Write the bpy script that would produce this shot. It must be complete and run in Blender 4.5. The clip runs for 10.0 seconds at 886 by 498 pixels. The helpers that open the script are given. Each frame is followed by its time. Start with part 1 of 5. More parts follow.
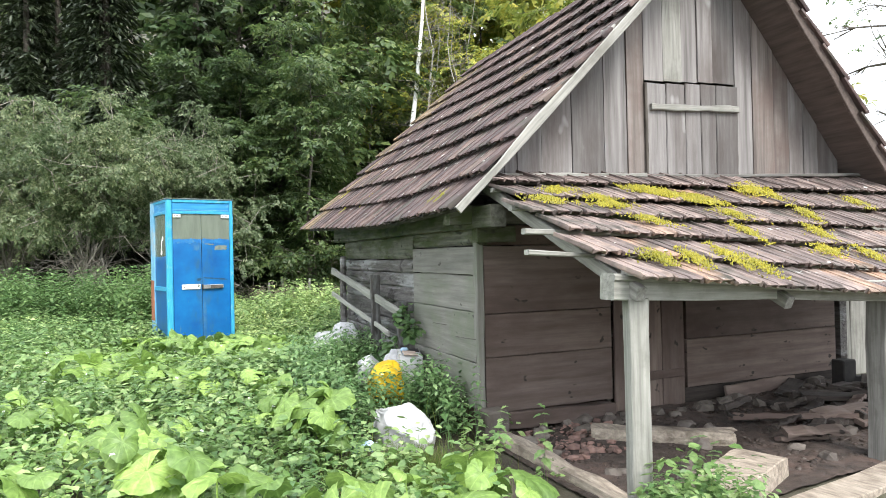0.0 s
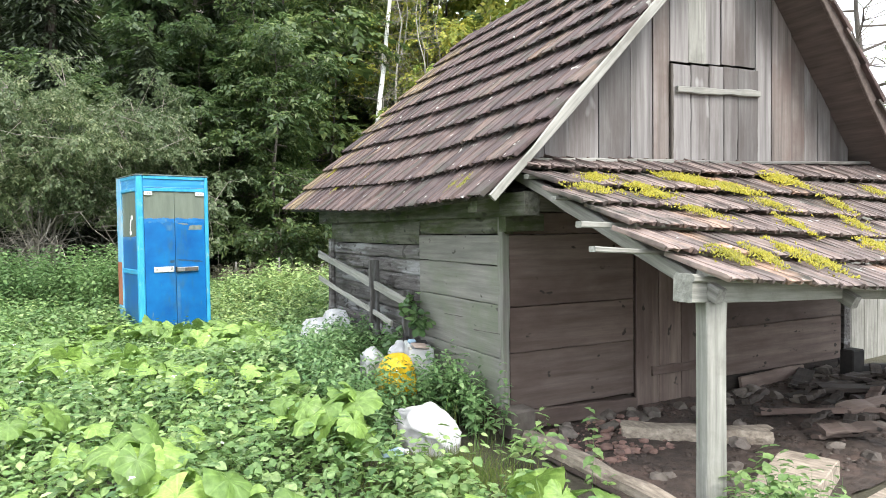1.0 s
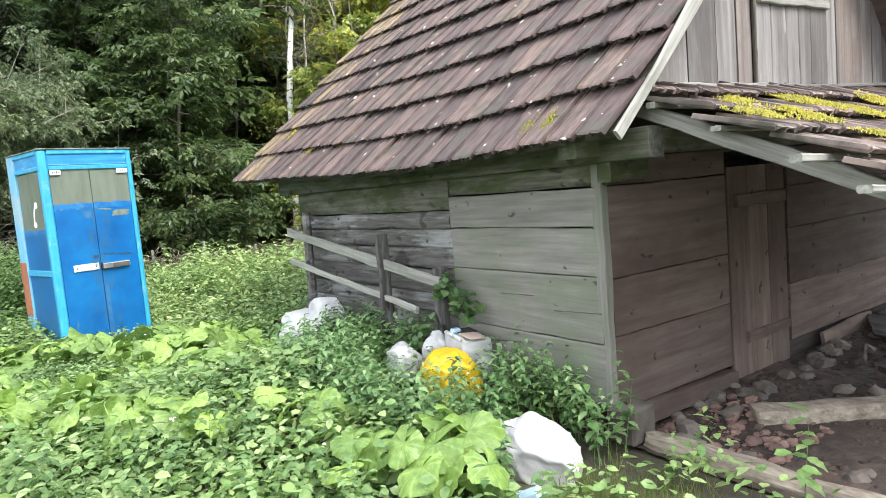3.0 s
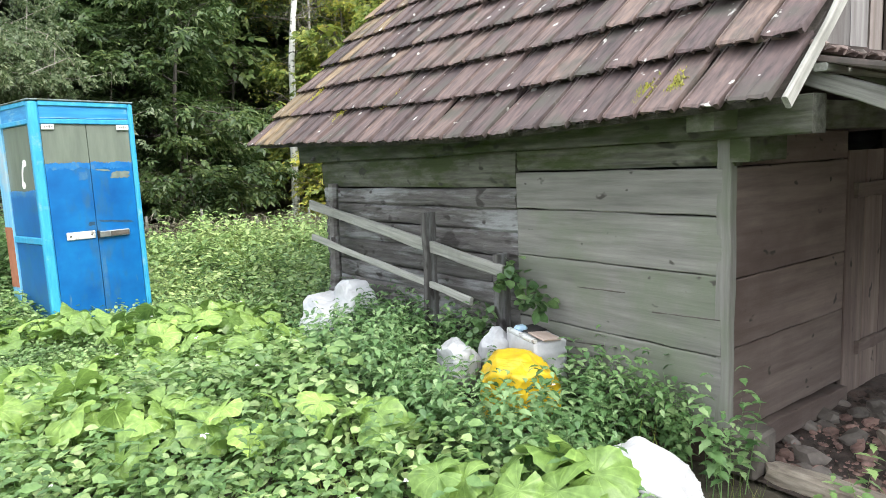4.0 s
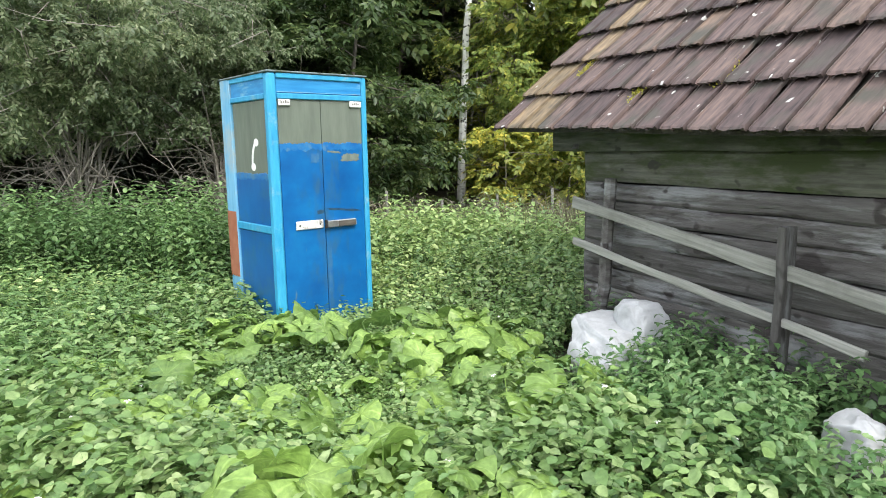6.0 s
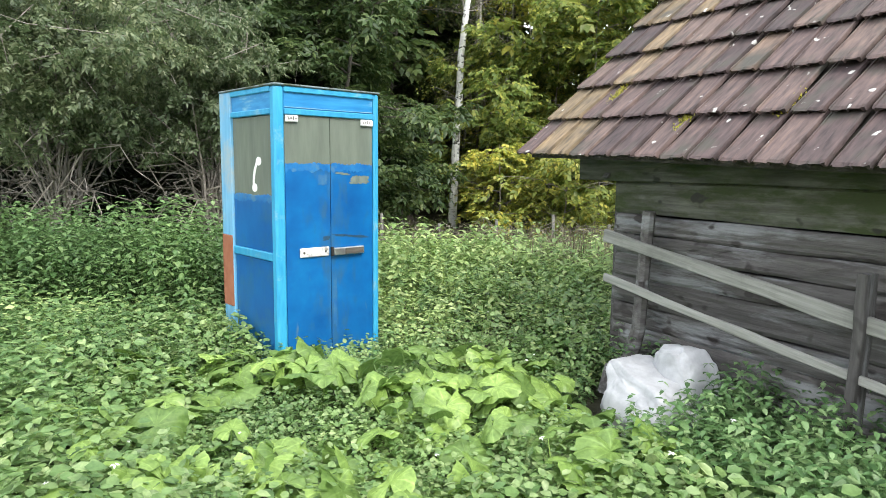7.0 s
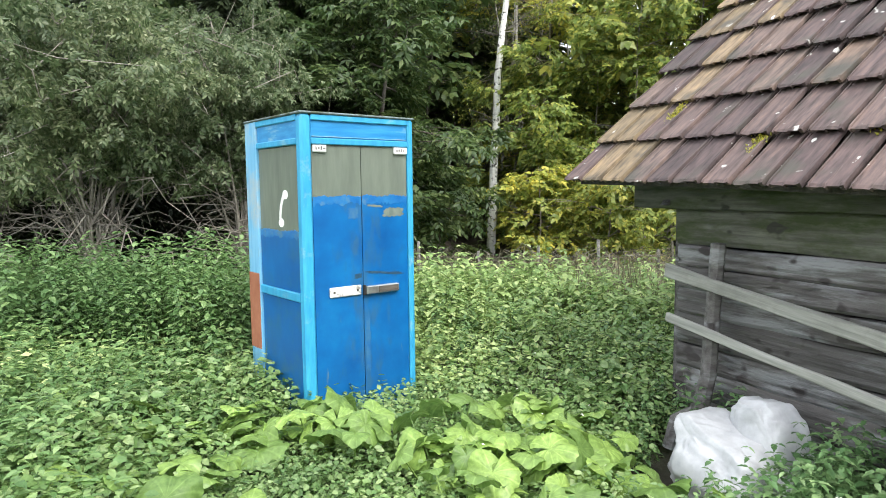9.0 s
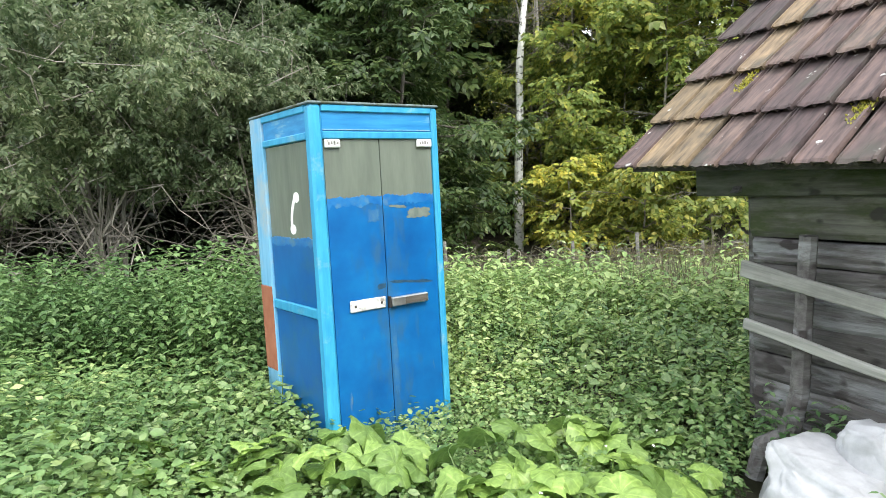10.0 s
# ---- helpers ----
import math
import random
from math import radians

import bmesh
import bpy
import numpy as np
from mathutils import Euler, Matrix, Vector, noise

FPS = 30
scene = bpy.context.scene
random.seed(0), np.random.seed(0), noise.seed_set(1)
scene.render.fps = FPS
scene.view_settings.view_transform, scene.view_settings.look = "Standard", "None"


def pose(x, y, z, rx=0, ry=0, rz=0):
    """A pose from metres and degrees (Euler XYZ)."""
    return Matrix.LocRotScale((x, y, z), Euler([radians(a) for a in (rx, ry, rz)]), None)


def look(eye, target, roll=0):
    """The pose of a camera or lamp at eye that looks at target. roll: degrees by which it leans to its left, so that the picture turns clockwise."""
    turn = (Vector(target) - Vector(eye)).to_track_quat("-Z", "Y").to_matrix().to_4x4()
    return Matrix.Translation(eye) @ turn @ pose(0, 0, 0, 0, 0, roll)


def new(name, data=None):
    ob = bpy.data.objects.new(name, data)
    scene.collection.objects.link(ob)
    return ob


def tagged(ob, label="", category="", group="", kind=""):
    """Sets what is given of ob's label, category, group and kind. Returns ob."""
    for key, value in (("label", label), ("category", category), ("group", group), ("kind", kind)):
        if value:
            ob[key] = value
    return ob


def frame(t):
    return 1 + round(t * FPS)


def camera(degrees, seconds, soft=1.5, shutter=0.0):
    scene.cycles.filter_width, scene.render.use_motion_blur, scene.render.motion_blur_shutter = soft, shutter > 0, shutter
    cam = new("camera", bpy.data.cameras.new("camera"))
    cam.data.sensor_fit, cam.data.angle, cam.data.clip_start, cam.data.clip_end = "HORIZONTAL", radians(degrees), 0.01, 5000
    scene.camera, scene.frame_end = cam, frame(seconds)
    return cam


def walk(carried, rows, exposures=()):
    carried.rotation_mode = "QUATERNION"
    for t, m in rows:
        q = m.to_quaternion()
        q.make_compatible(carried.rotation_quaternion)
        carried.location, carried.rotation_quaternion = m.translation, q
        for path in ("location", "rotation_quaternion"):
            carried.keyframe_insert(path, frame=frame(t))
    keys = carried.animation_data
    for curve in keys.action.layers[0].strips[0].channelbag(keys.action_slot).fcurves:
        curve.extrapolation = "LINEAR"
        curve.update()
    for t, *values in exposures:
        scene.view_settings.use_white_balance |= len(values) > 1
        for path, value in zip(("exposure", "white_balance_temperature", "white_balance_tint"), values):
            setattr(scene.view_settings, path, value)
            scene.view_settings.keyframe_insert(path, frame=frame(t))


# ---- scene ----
cam = camera(67.5, 10.0, soft=0.9)
PATH = [
    (0, (0.192, 0.444, 1.637), (0.089, 2.442, 1.651), -1.3),
    (0.5, (-0.104, 0.575, 1.66), (-0.184, 2.573, 1.631), -1.8),
    (1, (-0.378, 0.794, 1.756), (-0.333, 2.792, 1.691), -0.8),
    (1.5, (-0.686, 1.097, 1.75), (-0.535, 3.089, 1.67), -1.2),
    (2, (-0.985, 1.389, 1.767), (-0.701, 3.365, 1.662), -2.5),
    (2.5, (-1.233, 1.705, 1.789), (-0.928, 3.674, 1.618), -2.1),
    (2.7, (-1.301, 1.881, 1.782), (-0.962, 3.845, 1.606), -5.6),
    (3.8, (-1.781, 2.794, 1.736), (-1.366, 4.736, 1.498), -1.6),
    (4, (-1.817, 2.942, 1.779), (-1.425, 4.886, 1.52), -2.6),
    (4.5, (-2.07, 3.311, 1.779), (-1.788, 5.27, 1.492), -1.8),
    (5, (-2.355, 3.665, 1.798), (-2.197, 5.631, 1.469), 0.1),
    (5.5, (-2.559, 3.978, 1.812), (-2.524, 5.953, 1.495), -1.1),
    (5.7, (-2.732, 4.034, 1.859), (-2.704, 6.009, 1.546), -1.0),
    (6.8, (-3.09, 4.594, 1.916), (-3.051, 6.575, 1.648), -0.8),
    (7, (-3.197, 4.627, 1.923), (-3.102, 6.609, 1.675), 0.6),
    (7.5, (-3.327, 4.599, 1.986), (-3.191, 6.581, 1.753), 0.1),
    (8, (-3.272, 4.605, 2.0), (-3.132, 6.585, 1.756), 0.8),
    (8.5, (-3.147, 4.83, 1.939), (-3.113, 6.813, 1.677), -3.9),
    (9, (-3.201, 5.076, 1.982), (-3.22, 7.068, 1.799), -0.6),
    (9.5, (-3.313, 5.405, 1.933), (-3.372, 7.394, 1.738), 0.3),
    (10, (-3.272, 5.67, 1.975), (-3.362, 7.659, 1.785), -2.9),
]
walk(cam, [(t, look(eye, target, roll)) for t, eye, target, roll in PATH],
     ((0.0, 1.63), (1.0, 1.7), (2.5, 1.72), (4.5, 1.64), (5.5, 1.38), (7.0, 1.44), (10.0, 1.5)))

# ---- light ----
world = bpy.data.worlds.new("world")
scene.world = world
world.use_nodes = True
wn, wl = world.node_tree.nodes, world.node_tree.links
sky = wn.new("ShaderNodeTexSky")
sky.sky_type, sky.sun_disc = "NISHITA", False
sky.sun_elevation, sky.sun_rotation = radians(48), radians(150)
cloud = wn.new("ShaderNodeMixRGB")
cloud.inputs[0].default_value = 0.8
cloud.inputs[2].default_value = (9.0, 9.4, 9.8, 1)
wl.new(sky.outputs[0], cloud.inputs[1])
wl.new(cloud.outputs[0], wn["Background"].inputs[0])
wn["Background"].inputs[1].default_value = 0.119
sun = new("sun", bpy.data.lights.new("sun", "SUN"))
sun.data.energy, sun.data.angle, sun.data.color = 1.5, radians(25), (1.0, 0.96, 0.9)
sun.matrix_world = look((6, -10, 14), (0, 0, 0))


# ---- materials ----
def shader(name):
    m = bpy.data.materials.new(name)
    m.use_nodes = True
    n, l = m.node_tree.nodes, m.node_tree.links
    return m, n, l, n["Principled BSDF"]


def ramp(n, stops):
    r = n.new("ShaderNodeValToRGB")
    while len(r.color_ramp.elements) < len(stops):
        r.color_ramp.elements.new(0.5)
    for e, (p, c) in zip(r.color_ramp.elements, stops):
        e.position, e.color = p, (*c, 1)
    return r


def noise_node(n, l, scale, detail=6, stretch=(1, 1, 1), rough=0.6, coords="Object"):
    tc, mp, nz = n.new("ShaderNodeTexCoord"), n.new("ShaderNodeMapping"), n.new("ShaderNodeTexNoise")
    mp.inputs["Scale"].default_value = stretch
    nz.inputs["Scale"].default_value, nz.inputs["Detail"].default_value, nz.inputs["Roughness"].default_value = scale, detail, rough
    info, own, add = n.new("ShaderNodeObjectInfo"), n.new("ShaderNodeVectorMath"), n.new("ShaderNodeVectorMath")
    own.operation = "SCALE"
    own.inputs[0].default_value = (37.0, 53.0, 19.0)
    l.new(info.outputs["Random"], own.inputs["Scale"])
    l.new(tc.outputs[coords], add.inputs[0])
    l.new(own.outputs[0], add.inputs[1])
    l.new(add.outputs[0], mp.inputs[0])
    l.new(mp.outputs[0], nz.inputs["Vector"])
    return nz


def mix(n, l, kind, fac, a, b):
    x = n.new("ShaderNodeMixRGB")
    x.blend_type = kind
    for i, v in enumerate((fac, a, b)):
        if hasattr(v, "is_linked"):
            l.new(v, x.inputs[i])
        elif isinstance(v, tuple):
            x.inputs[i].default_value = (*v, 1)
        else:
            x.inputs[i].default_value = v
    return x.outputs[0]


def bump(n, l, b, height, strength, distance=0.01):
    bp = n.new("ShaderNodeBump")
    bp.inputs["Strength"].default_value, bp.inputs["Distance"].default_value = strength, distance
    l.new(height, bp.inputs["Height"])
    l.new(bp.outputs[0], b.inputs["Normal"])


def surface(name, dark, light, scale=6.0, stretch=(1, 1, 1), rough=0.8, relief=0.3, patch=None, patch_scale=2.0, patch_range=(0.5, 0.65), vary=0.35, distance=0.01, metal=0.0, knots=None, patch_stretch=(1, 1, 1)):
    """A worn surface: grain along local x where stretched, patches of a second colour, a tone of its own for each piece."""
    m, n, l, b = shader(name)
    g = noise_node(n, l, scale, 8, stretch)
    col = ramp(n, [(0.3, dark), (0.7, light)])
    l.new(g.outputs[0], col.inputs[0])
    out = col.outputs[0]
    if patch:
        p = noise_node(n, l, patch_scale, 7, patch_stretch, 0.65)
        pr = ramp(n, [(patch_range[0], (0, 0, 0)), (patch_range[1], (1, 1, 1))])
        l.new(p.outputs[0], pr.inputs[0])
        out = mix(n, l, "MIX", pr.outputs[0], out, patch)
    if knots:
        kn = noise_node(n, l, knots[1], 2, (1, 1, 1.6))
        kr = ramp(n, [(knots[2], (0, 0, 0)), (knots[2] + 0.05, (1, 1, 1))])
        l.new(kn.outputs[0], kr.inputs[0])
        out = mix(n, l, "MIX", kr.outputs[0], out, knots[0])
    if vary:
        info = n.new("ShaderNodeObjectInfo")
        t = ramp(n, [(0.0, (1 - vary,) * 3), (1.0, (1 + vary * 0.6,) * 3)])
        l.new(info.outputs["Random"], t.inputs[0])
        out = mix(n, l, "MULTIPLY", 1.0, out, t.outputs[0])
    l.new(out, b.inputs["Base Color"])
    b.inputs["Roughness"].default_value, b.inputs["Metallic"].default_value = rough, metal
    bump(n, l, b, g.outputs[0], relief, distance)
    return m


def foliage(name, stops, clear=0.35, veins=False):
    """Leaves: a colour for each leaf, light shining through."""
    m, n, l, b = shader(name)
    geo = n.new("ShaderNodeNewGeometry")
    col = ramp(n, stops)
    l.new(geo.outputs["Random Per Island"], col.inputs[0])
    out = col.outputs[0]
    big = noise_node(n, l, 0.7, 3)
    tone = ramp(n, [(0.3, (0.6, 0.66, 0.6)), (0.7, (1.25, 1.2, 1.1))])
    l.new(big.outputs[0], tone.inputs[0])
    out = mix(n, l, "MULTIPLY", 1.0, out, tone.outputs[0])
    fine = noise_node(n, l, 30, 4)
    ft = ramp(n, [(0.3, (0.66, 0.7, 0.62)), (0.7, (1.25, 1.2, 1.2))])
    l.new(fine.outputs[0], ft.inputs[0])
    out = mix(n, l, "MULTIPLY", 1.0, out, ft.outputs[0])
    if veins:
        tc, gr, mu, pp = n.new("ShaderNodeTexCoord"), n.new("ShaderNodeTexGradient"), n.new("ShaderNodeMath"), n.new("ShaderNodeMath")
        gr.gradient_type = "RADIAL"
        mu.operation, pp.operation = "MULTIPLY", "PINGPONG"
        mu.inputs[1].default_value, pp.inputs[1].default_value = 11.0, 0.5
        l.new(tc.outputs["Object"], gr.inputs[0])
        l.new(gr.outputs["Fac"], mu.inputs[0])
        l.new(mu.outputs[0], pp.inputs[0])
        vr = ramp(n, [(0.02, (1.3, 1.25, 1.35)), (0.12, (0.95, 0.96, 0.93)), (0.5, (1.0, 1.0, 1.0))])
        l.new(pp.outputs[0], vr.inputs[0])
        out = mix(n, l, "MULTIPLY", 1.0, out, vr.outputs[0])
    info = n.new("ShaderNodeObjectInfo")
    own = ramp(n, [(0.0, (0.68, 0.72, 0.72)), (1.0, (1.28, 1.22, 1.18))])
    l.new(info.outputs["Random"], own.inputs[0])
    out = mix(n, l, "MULTIPLY", 1.0, out, own.outputs[0])
    l.new(out, b.inputs["Base Color"])
    b.inputs["Roughness"].default_value = 0.42
    tr, ms = n.new("ShaderNodeBsdfTranslucent"), n.new("ShaderNodeMixShader")
    ms.inputs[0].default_value = clear
    l.new(out, tr.inputs[0])
    l.new(b.outputs[0], ms.inputs[1])
    l.new(tr.outputs[0], ms.inputs[2])
    l.new(ms.outputs[0], n["Material Output"].inputs[0])
    bump(n, l, b, fine.outputs[0], 0.5, 0.006)
    return m


def tile_surface(name, stops):
    """Clay: a colour for each tile, streaks down the slope, dark soiling, white lichen spots."""
    m, n, l, b = shader(name)
    info = n.new("ShaderNodeObjectInfo")
    col = ramp(n, stops)
    l.new(info.outputs["Random"], col.inputs[0])
    streak = noise_node(n, l, 6, 7, (5, 1, 1))
    sr = ramp(n, [(0.3, (0.42, 0.42, 0.44)), (0.5, (1.0, 1.0, 1.0)), (0.72, (1.6, 1.55, 1.45))])
    l.new(streak.outputs[0], sr.inputs[0])
    out = mix(n, l, "MULTIPLY", 1.0, col.outputs[0], sr.outputs[0])
    tc, add = n.new("ShaderNodeTexCoord"), n.new("ShaderNodeVectorMath")
    sc = n.new("ShaderNodeVectorMath")
    sc.operation = "SCALE"
    sc.inputs[0].default_value = (37.0, 53.0, 11.0)
    l.new(info.outputs["Random"], sc.inputs["Scale"])
    l.new(tc.outputs["Object"], add.inputs[0])
    l.new(sc.outputs[0], add.inputs[1])
    spots = n.new("ShaderNodeTexNoise")
    spots.inputs["Scale"].default_value, spots.inputs["Detail"].default_value = 11, 3
    l.new(add.outputs[0], spots.inputs["Vector"])
    pr = ramp(n, [(0.69, (0, 0, 0)), (0.72, (1, 1, 1))])
    l.new(spots.outputs[0], pr.inputs[0])
    out = mix(n, l, "MIX", pr.outputs[0], out, (0.5, 0.49, 0.46))
    soil = n.new("ShaderNodeTexNoise")
    soil.inputs["Scale"].default_value, soil.inputs["Detail"].default_value = 4, 8
    l.new(add.outputs[0], soil.inputs["Vector"])
    dr = ramp(n, [(0.52, (0, 0, 0)), (0.7, (1, 1, 1))])
    l.new(soil.outputs[0], dr.inputs[0])
    out = mix(n, l, "MIX", dr.outputs[0], out, (0.06, 0.055, 0.045))
    l.new(out, b.inputs["Base Color"])
    b.inputs["Roughness"].default_value = 0.8
    bump(n, l, b, streak.outputs[0], 0.5, 0.008)
    return m


GREY_WOOD = surface("grey_wood", (0.10, 0.095, 0.085), (0.27, 0.26, 0.24), 4, (0.5, 9, 9), 0.85, 0.6, (0.075, 0.065, 0.055), 1.6, (0.5, 0.7), 0.3)
GABLE_WOOD = surface("gable_wood", (0.11, 0.1, 0.096), (0.27, 0.255, 0.246), 2.6, (0.3, 7, 7), 0.85, 0.7, (0.1, 0.082, 0.075), 1.3, (0.46, 0.66), 0.36, patch_stretch=(0.35, 1, 1.5), knots=((0.3, 0.29, 0.28), 2.2, 0.68))
PALE_WOOD = surface("pale_wood", (0.165, 0.163, 0.145), (0.36, 0.352, 0.318), 4, (0.5, 9, 9), 0.85, 0.6, (0.14, 0.135, 0.115), 1.8, (0.5, 0.72), 0.15)
WALL_WOOD = surface("wall_wood", (0.112, 0.107, 0.095), (0.235, 0.226, 0.205), 3, (0.5, 7, 7), 0.85, 0.6, (0.13, 0.15, 0.1), 1.3, (0.46, 0.7), 0.2, knots=((0.055, 0.05, 0.042), 8.0, 0.69))
FRONT_WOOD = surface("front_wood", (0.098, 0.07, 0.059), (0.2, 0.152, 0.13), 3, (0.45, 6, 6), 0.85, 0.5, (0.075, 0.048, 0.04), 1.2, (0.42, 0.66), 0.2, knots=((0.035, 0.027, 0.022), 7.0, 0.67), patch_stretch=(0.5, 1, 1))
OLD_LOG = surface("old_log", (0.06, 0.053, 0.05), (0.16, 0.15, 0.143), 3.2, (0.7, 7, 7), 0.9, 0.9, (0.26, 0.26, 0.262), 1.5, (0.5, 0.6), 0.28, distance=0.025, patch_stretch=(0.6, 1, 4), knots=((0.05, 0.042, 0.04), 4.0, 0.6))
MOSSY_WOOD = surface("mossy_wood", (0.055, 0.053, 0.042), (0.17, 0.168, 0.135), 4, (0.7, 8, 8), 0.9, 0.6, (0.05, 0.064, 0.022), 3.2, (0.46, 0.6), 0.2, patch_stretch=(0.6, 1, 1.8), knots=((0.04, 0.038, 0.03), 5.0, 0.64))
DARK_WOOD = surface("dark_wood", (0.035, 0.03, 0.025), (0.11, 0.095, 0.08), 5, (0.6, 8, 8), 0.85, 0.5, vary=0.4)
TILE = tile_surface("tile", [(0.0, (0.055, 0.039, 0.039)), (0.35, (0.08, 0.054, 0.053)), (0.8, (0.108, 0.075, 0.069)), (0.97, (0.13, 0.092, 0.078)), (1.0, (0.16, 0.11, 0.08))])
SHED_TILE = tile_surface("shed_tile", [(0.0, (0.1, 0.076, 0.07)), (0.4, (0.158, 0.12, 0.109)), (0.85, (0.21, 0.162, 0.145)), (1.0, (0.3, 0.19, 0.13))])
SOFFIT = surface("soffit", (0.07, 0.052, 0.045), (0.14, 0.105, 0.09), 4, (6, 0.6, 6), 0.85, 0.4, vary=0.2)
RIDGE_TILE = surface("ridge_tile", (0.08, 0.05, 0.042), (0.2, 0.13, 0.11), 9, relief=0.4, vary=0.3)
MOSS = foliage("moss", [(0.0, (0.22, 0.2, 0.01)), (0.5, (0.36, 0.32, 0.015)), (1.0, (0.28, 0.27, 0.03))], 0.1)
SOIL = surface("soil", (0.03, 0.024, 0.018), (0.095, 0.076, 0.058), 7, relief=1.0, patch=(0.06, 0.058, 0.034), patch_scale=0.5, patch_range=(0.42, 0.55), vary=0, distance=0.04)
STONE = surface("stone", (0.085, 0.07, 0.06), (0.2, 0.172, 0.15), 8, relief=0.7, vary=0.35)
EARTH = surface("earth", (0.025, 0.018, 0.015), (0.088, 0.064, 0.052), 11, relief=1.0, patch=(0.14, 0.092, 0.075), patch_scale=2.6, patch_range=(0.52, 0.72), vary=0.2, distance=0.03)
CHARRED = surface("charred", (0.016, 0.012, 0.01), (0.065, 0.05, 0.042), 5, (0.6, 8, 8), 0.9, 0.6, vary=0.4)
IRON = surface("iron", (0.012, 0.011, 0.011), (0.03, 0.026, 0.024), 8, rough=0.9, relief=0.3, vary=0)
BRICK = surface("brick", (0.14, 0.08, 0.066), (0.32, 0.2, 0.168), 12, relief=0.7, patch=(0.09, 0.066, 0.056), patch_scale=5, patch_range=(0.48, 0.66), vary=0.4)
BARK = surface("bark", (0.05, 0.042, 0.034), (0.16, 0.14, 0.12), 8, (6, 6, 1), 0.9, 0.8, vary=0.3)
GREY_TWIG = surface("grey_twig", (0.13, 0.115, 0.095), (0.32, 0.29, 0.25), 8, relief=0.3, vary=0.4)
BIRCH_BARK = surface("birch_bark", (0.62, 0.61, 0.58), (0.86, 0.85, 0.82), 6, (1, 1, 3), 0.8, 0.3, (0.08, 0.075, 0.065), 6.0, (0.56, 0.61), 0.1, patch_stretch=(1, 1, 1.6))
FRAME_BLUE = surface("frame_blue", (0.02, 0.26, 0.49), (0.05, 0.385, 0.61), 7, (3, 3, 0.6), 0.45, 0.2, (0.24, 0.43, 0.5), 5.0, (0.57, 0.72), 0.12)
FADED_BLUE = surface("faded_blue", (0.10, 0.34, 0.55), (0.2, 0.46, 0.66), 5, (6, 6, 0.5), 0.5, 0.15, (0.36, 0.42, 0.42), 3.0, (0.5, 0.7), 0.0)
DEEP_BLUE = surface("deep_blue", (0.002, 0.078, 0.28), (0.004, 0.132, 0.385), 3, (1, 1, 0.7), 0.3, 0.1, (0.03, 0.13, 0.23), 3.2, (0.5, 0.7), 0.0)
DOOR_BLUE, dn, dl, db = shader("door_blue")
d1, d2, d3 = noise_node(dn, dl, 3, 7), noise_node(dn, dl, 9, 8, (1.6, 1, 0.5)), noise_node(dn, dl, 26, 5, (1, 1, 0.25))
dc = ramp(dn, [(0.3, (0.001, 0.08, 0.27)), (0.55, (0.002, 0.12, 0.355)), (0.75, (0.005, 0.165, 0.41))])
dl.new(d1.outputs[0], dc.inputs[0])
dtc, dsep, dsub, dabs, dband = dn.new("ShaderNodeTexCoord"), dn.new("ShaderNodeSeparateXYZ"), dn.new("ShaderNodeMath"), dn.new("ShaderNodeMath"), dn.new("ShaderNodeMapRange")
dsub.operation, dsub.inputs[1].default_value, dabs.operation = "SUBTRACT", 0.5, "ABSOLUTE"
dl.new(dtc.outputs["Object"], dsep.inputs[0])
dl.new(dsep.outputs["X"], dsub.inputs[0])
dl.new(dsub.outputs[0], dabs.inputs[0])
dl.new(dabs.outputs[0], dband.inputs[0])
for di, dv in ((1, 0.0), (2, 0.3), (3, 0.2), (4, 0.0)):
    dband.inputs[di].default_value = dv
dadd = dn.new("ShaderNodeMath")
dl.new(d2.outputs[0], dadd.inputs[0])
dl.new(dband.outputs[0], dadd.inputs[1])
dw = ramp(dn, [(0.6, (0, 0, 0)), (0.8, (0.6, 0.6, 0.6))])
dl.new(dadd.outputs[0], dw.inputs[0])
dcol = mix(dn, dl, "MIX", dw.outputs[0], dc.outputs[0], (0.035, 0.11, 0.19))
dk = ramp(dn, [(0.66, (0, 0, 0)), (0.74, (0.7, 0.7, 0.7))])
dl.new(d3.outputs[0], dk.inputs[0])
dl.new(mix(dn, dl, "MIX", dk.outputs[0], dcol, (0.1, 0.17, 0.22)), db.inputs["Base Color"])
db.inputs["Roughness"].default_value = 0.38
bump(dn, dl, db, d2.outputs[0], 0.12, 0.004)
THIN_BLUE = surface("thin_blue", (0.004, 0.10, 0.34), (0.03, 0.2, 0.44), 9, (1, 1, 1), 0.35, 0.1, (0.10, 0.2, 0.28), 8, (0.52, 0.68), 0.0)
HEADER_BLUE = surface("header_blue", (0.008, 0.175, 0.43), (0.035, 0.29, 0.57), 6, (0.5, 1, 5), 0.45, 0.15, (0.26, 0.46, 0.56), 3.0, (0.56, 0.72), 0.0, patch_stretch=(0.6, 1, 4))
RUST = surface("rust", (0.26, 0.085, 0.04), (0.36, 0.14, 0.075), 9, relief=0.3, vary=0)
CAP = surface("cap", (0.06, 0.075, 0.065), (0.2, 0.27, 0.29), 14, relief=0.4, patch=(0.05, 0.06, 0.03), patch_scale=7, patch_range=(0.5, 0.6), vary=0)
METAL = surface("metal", (0.3, 0.3, 0.29), (0.5, 0.5, 0.48), 14, rough=0.4, relief=0.1, vary=0, metal=0.8)
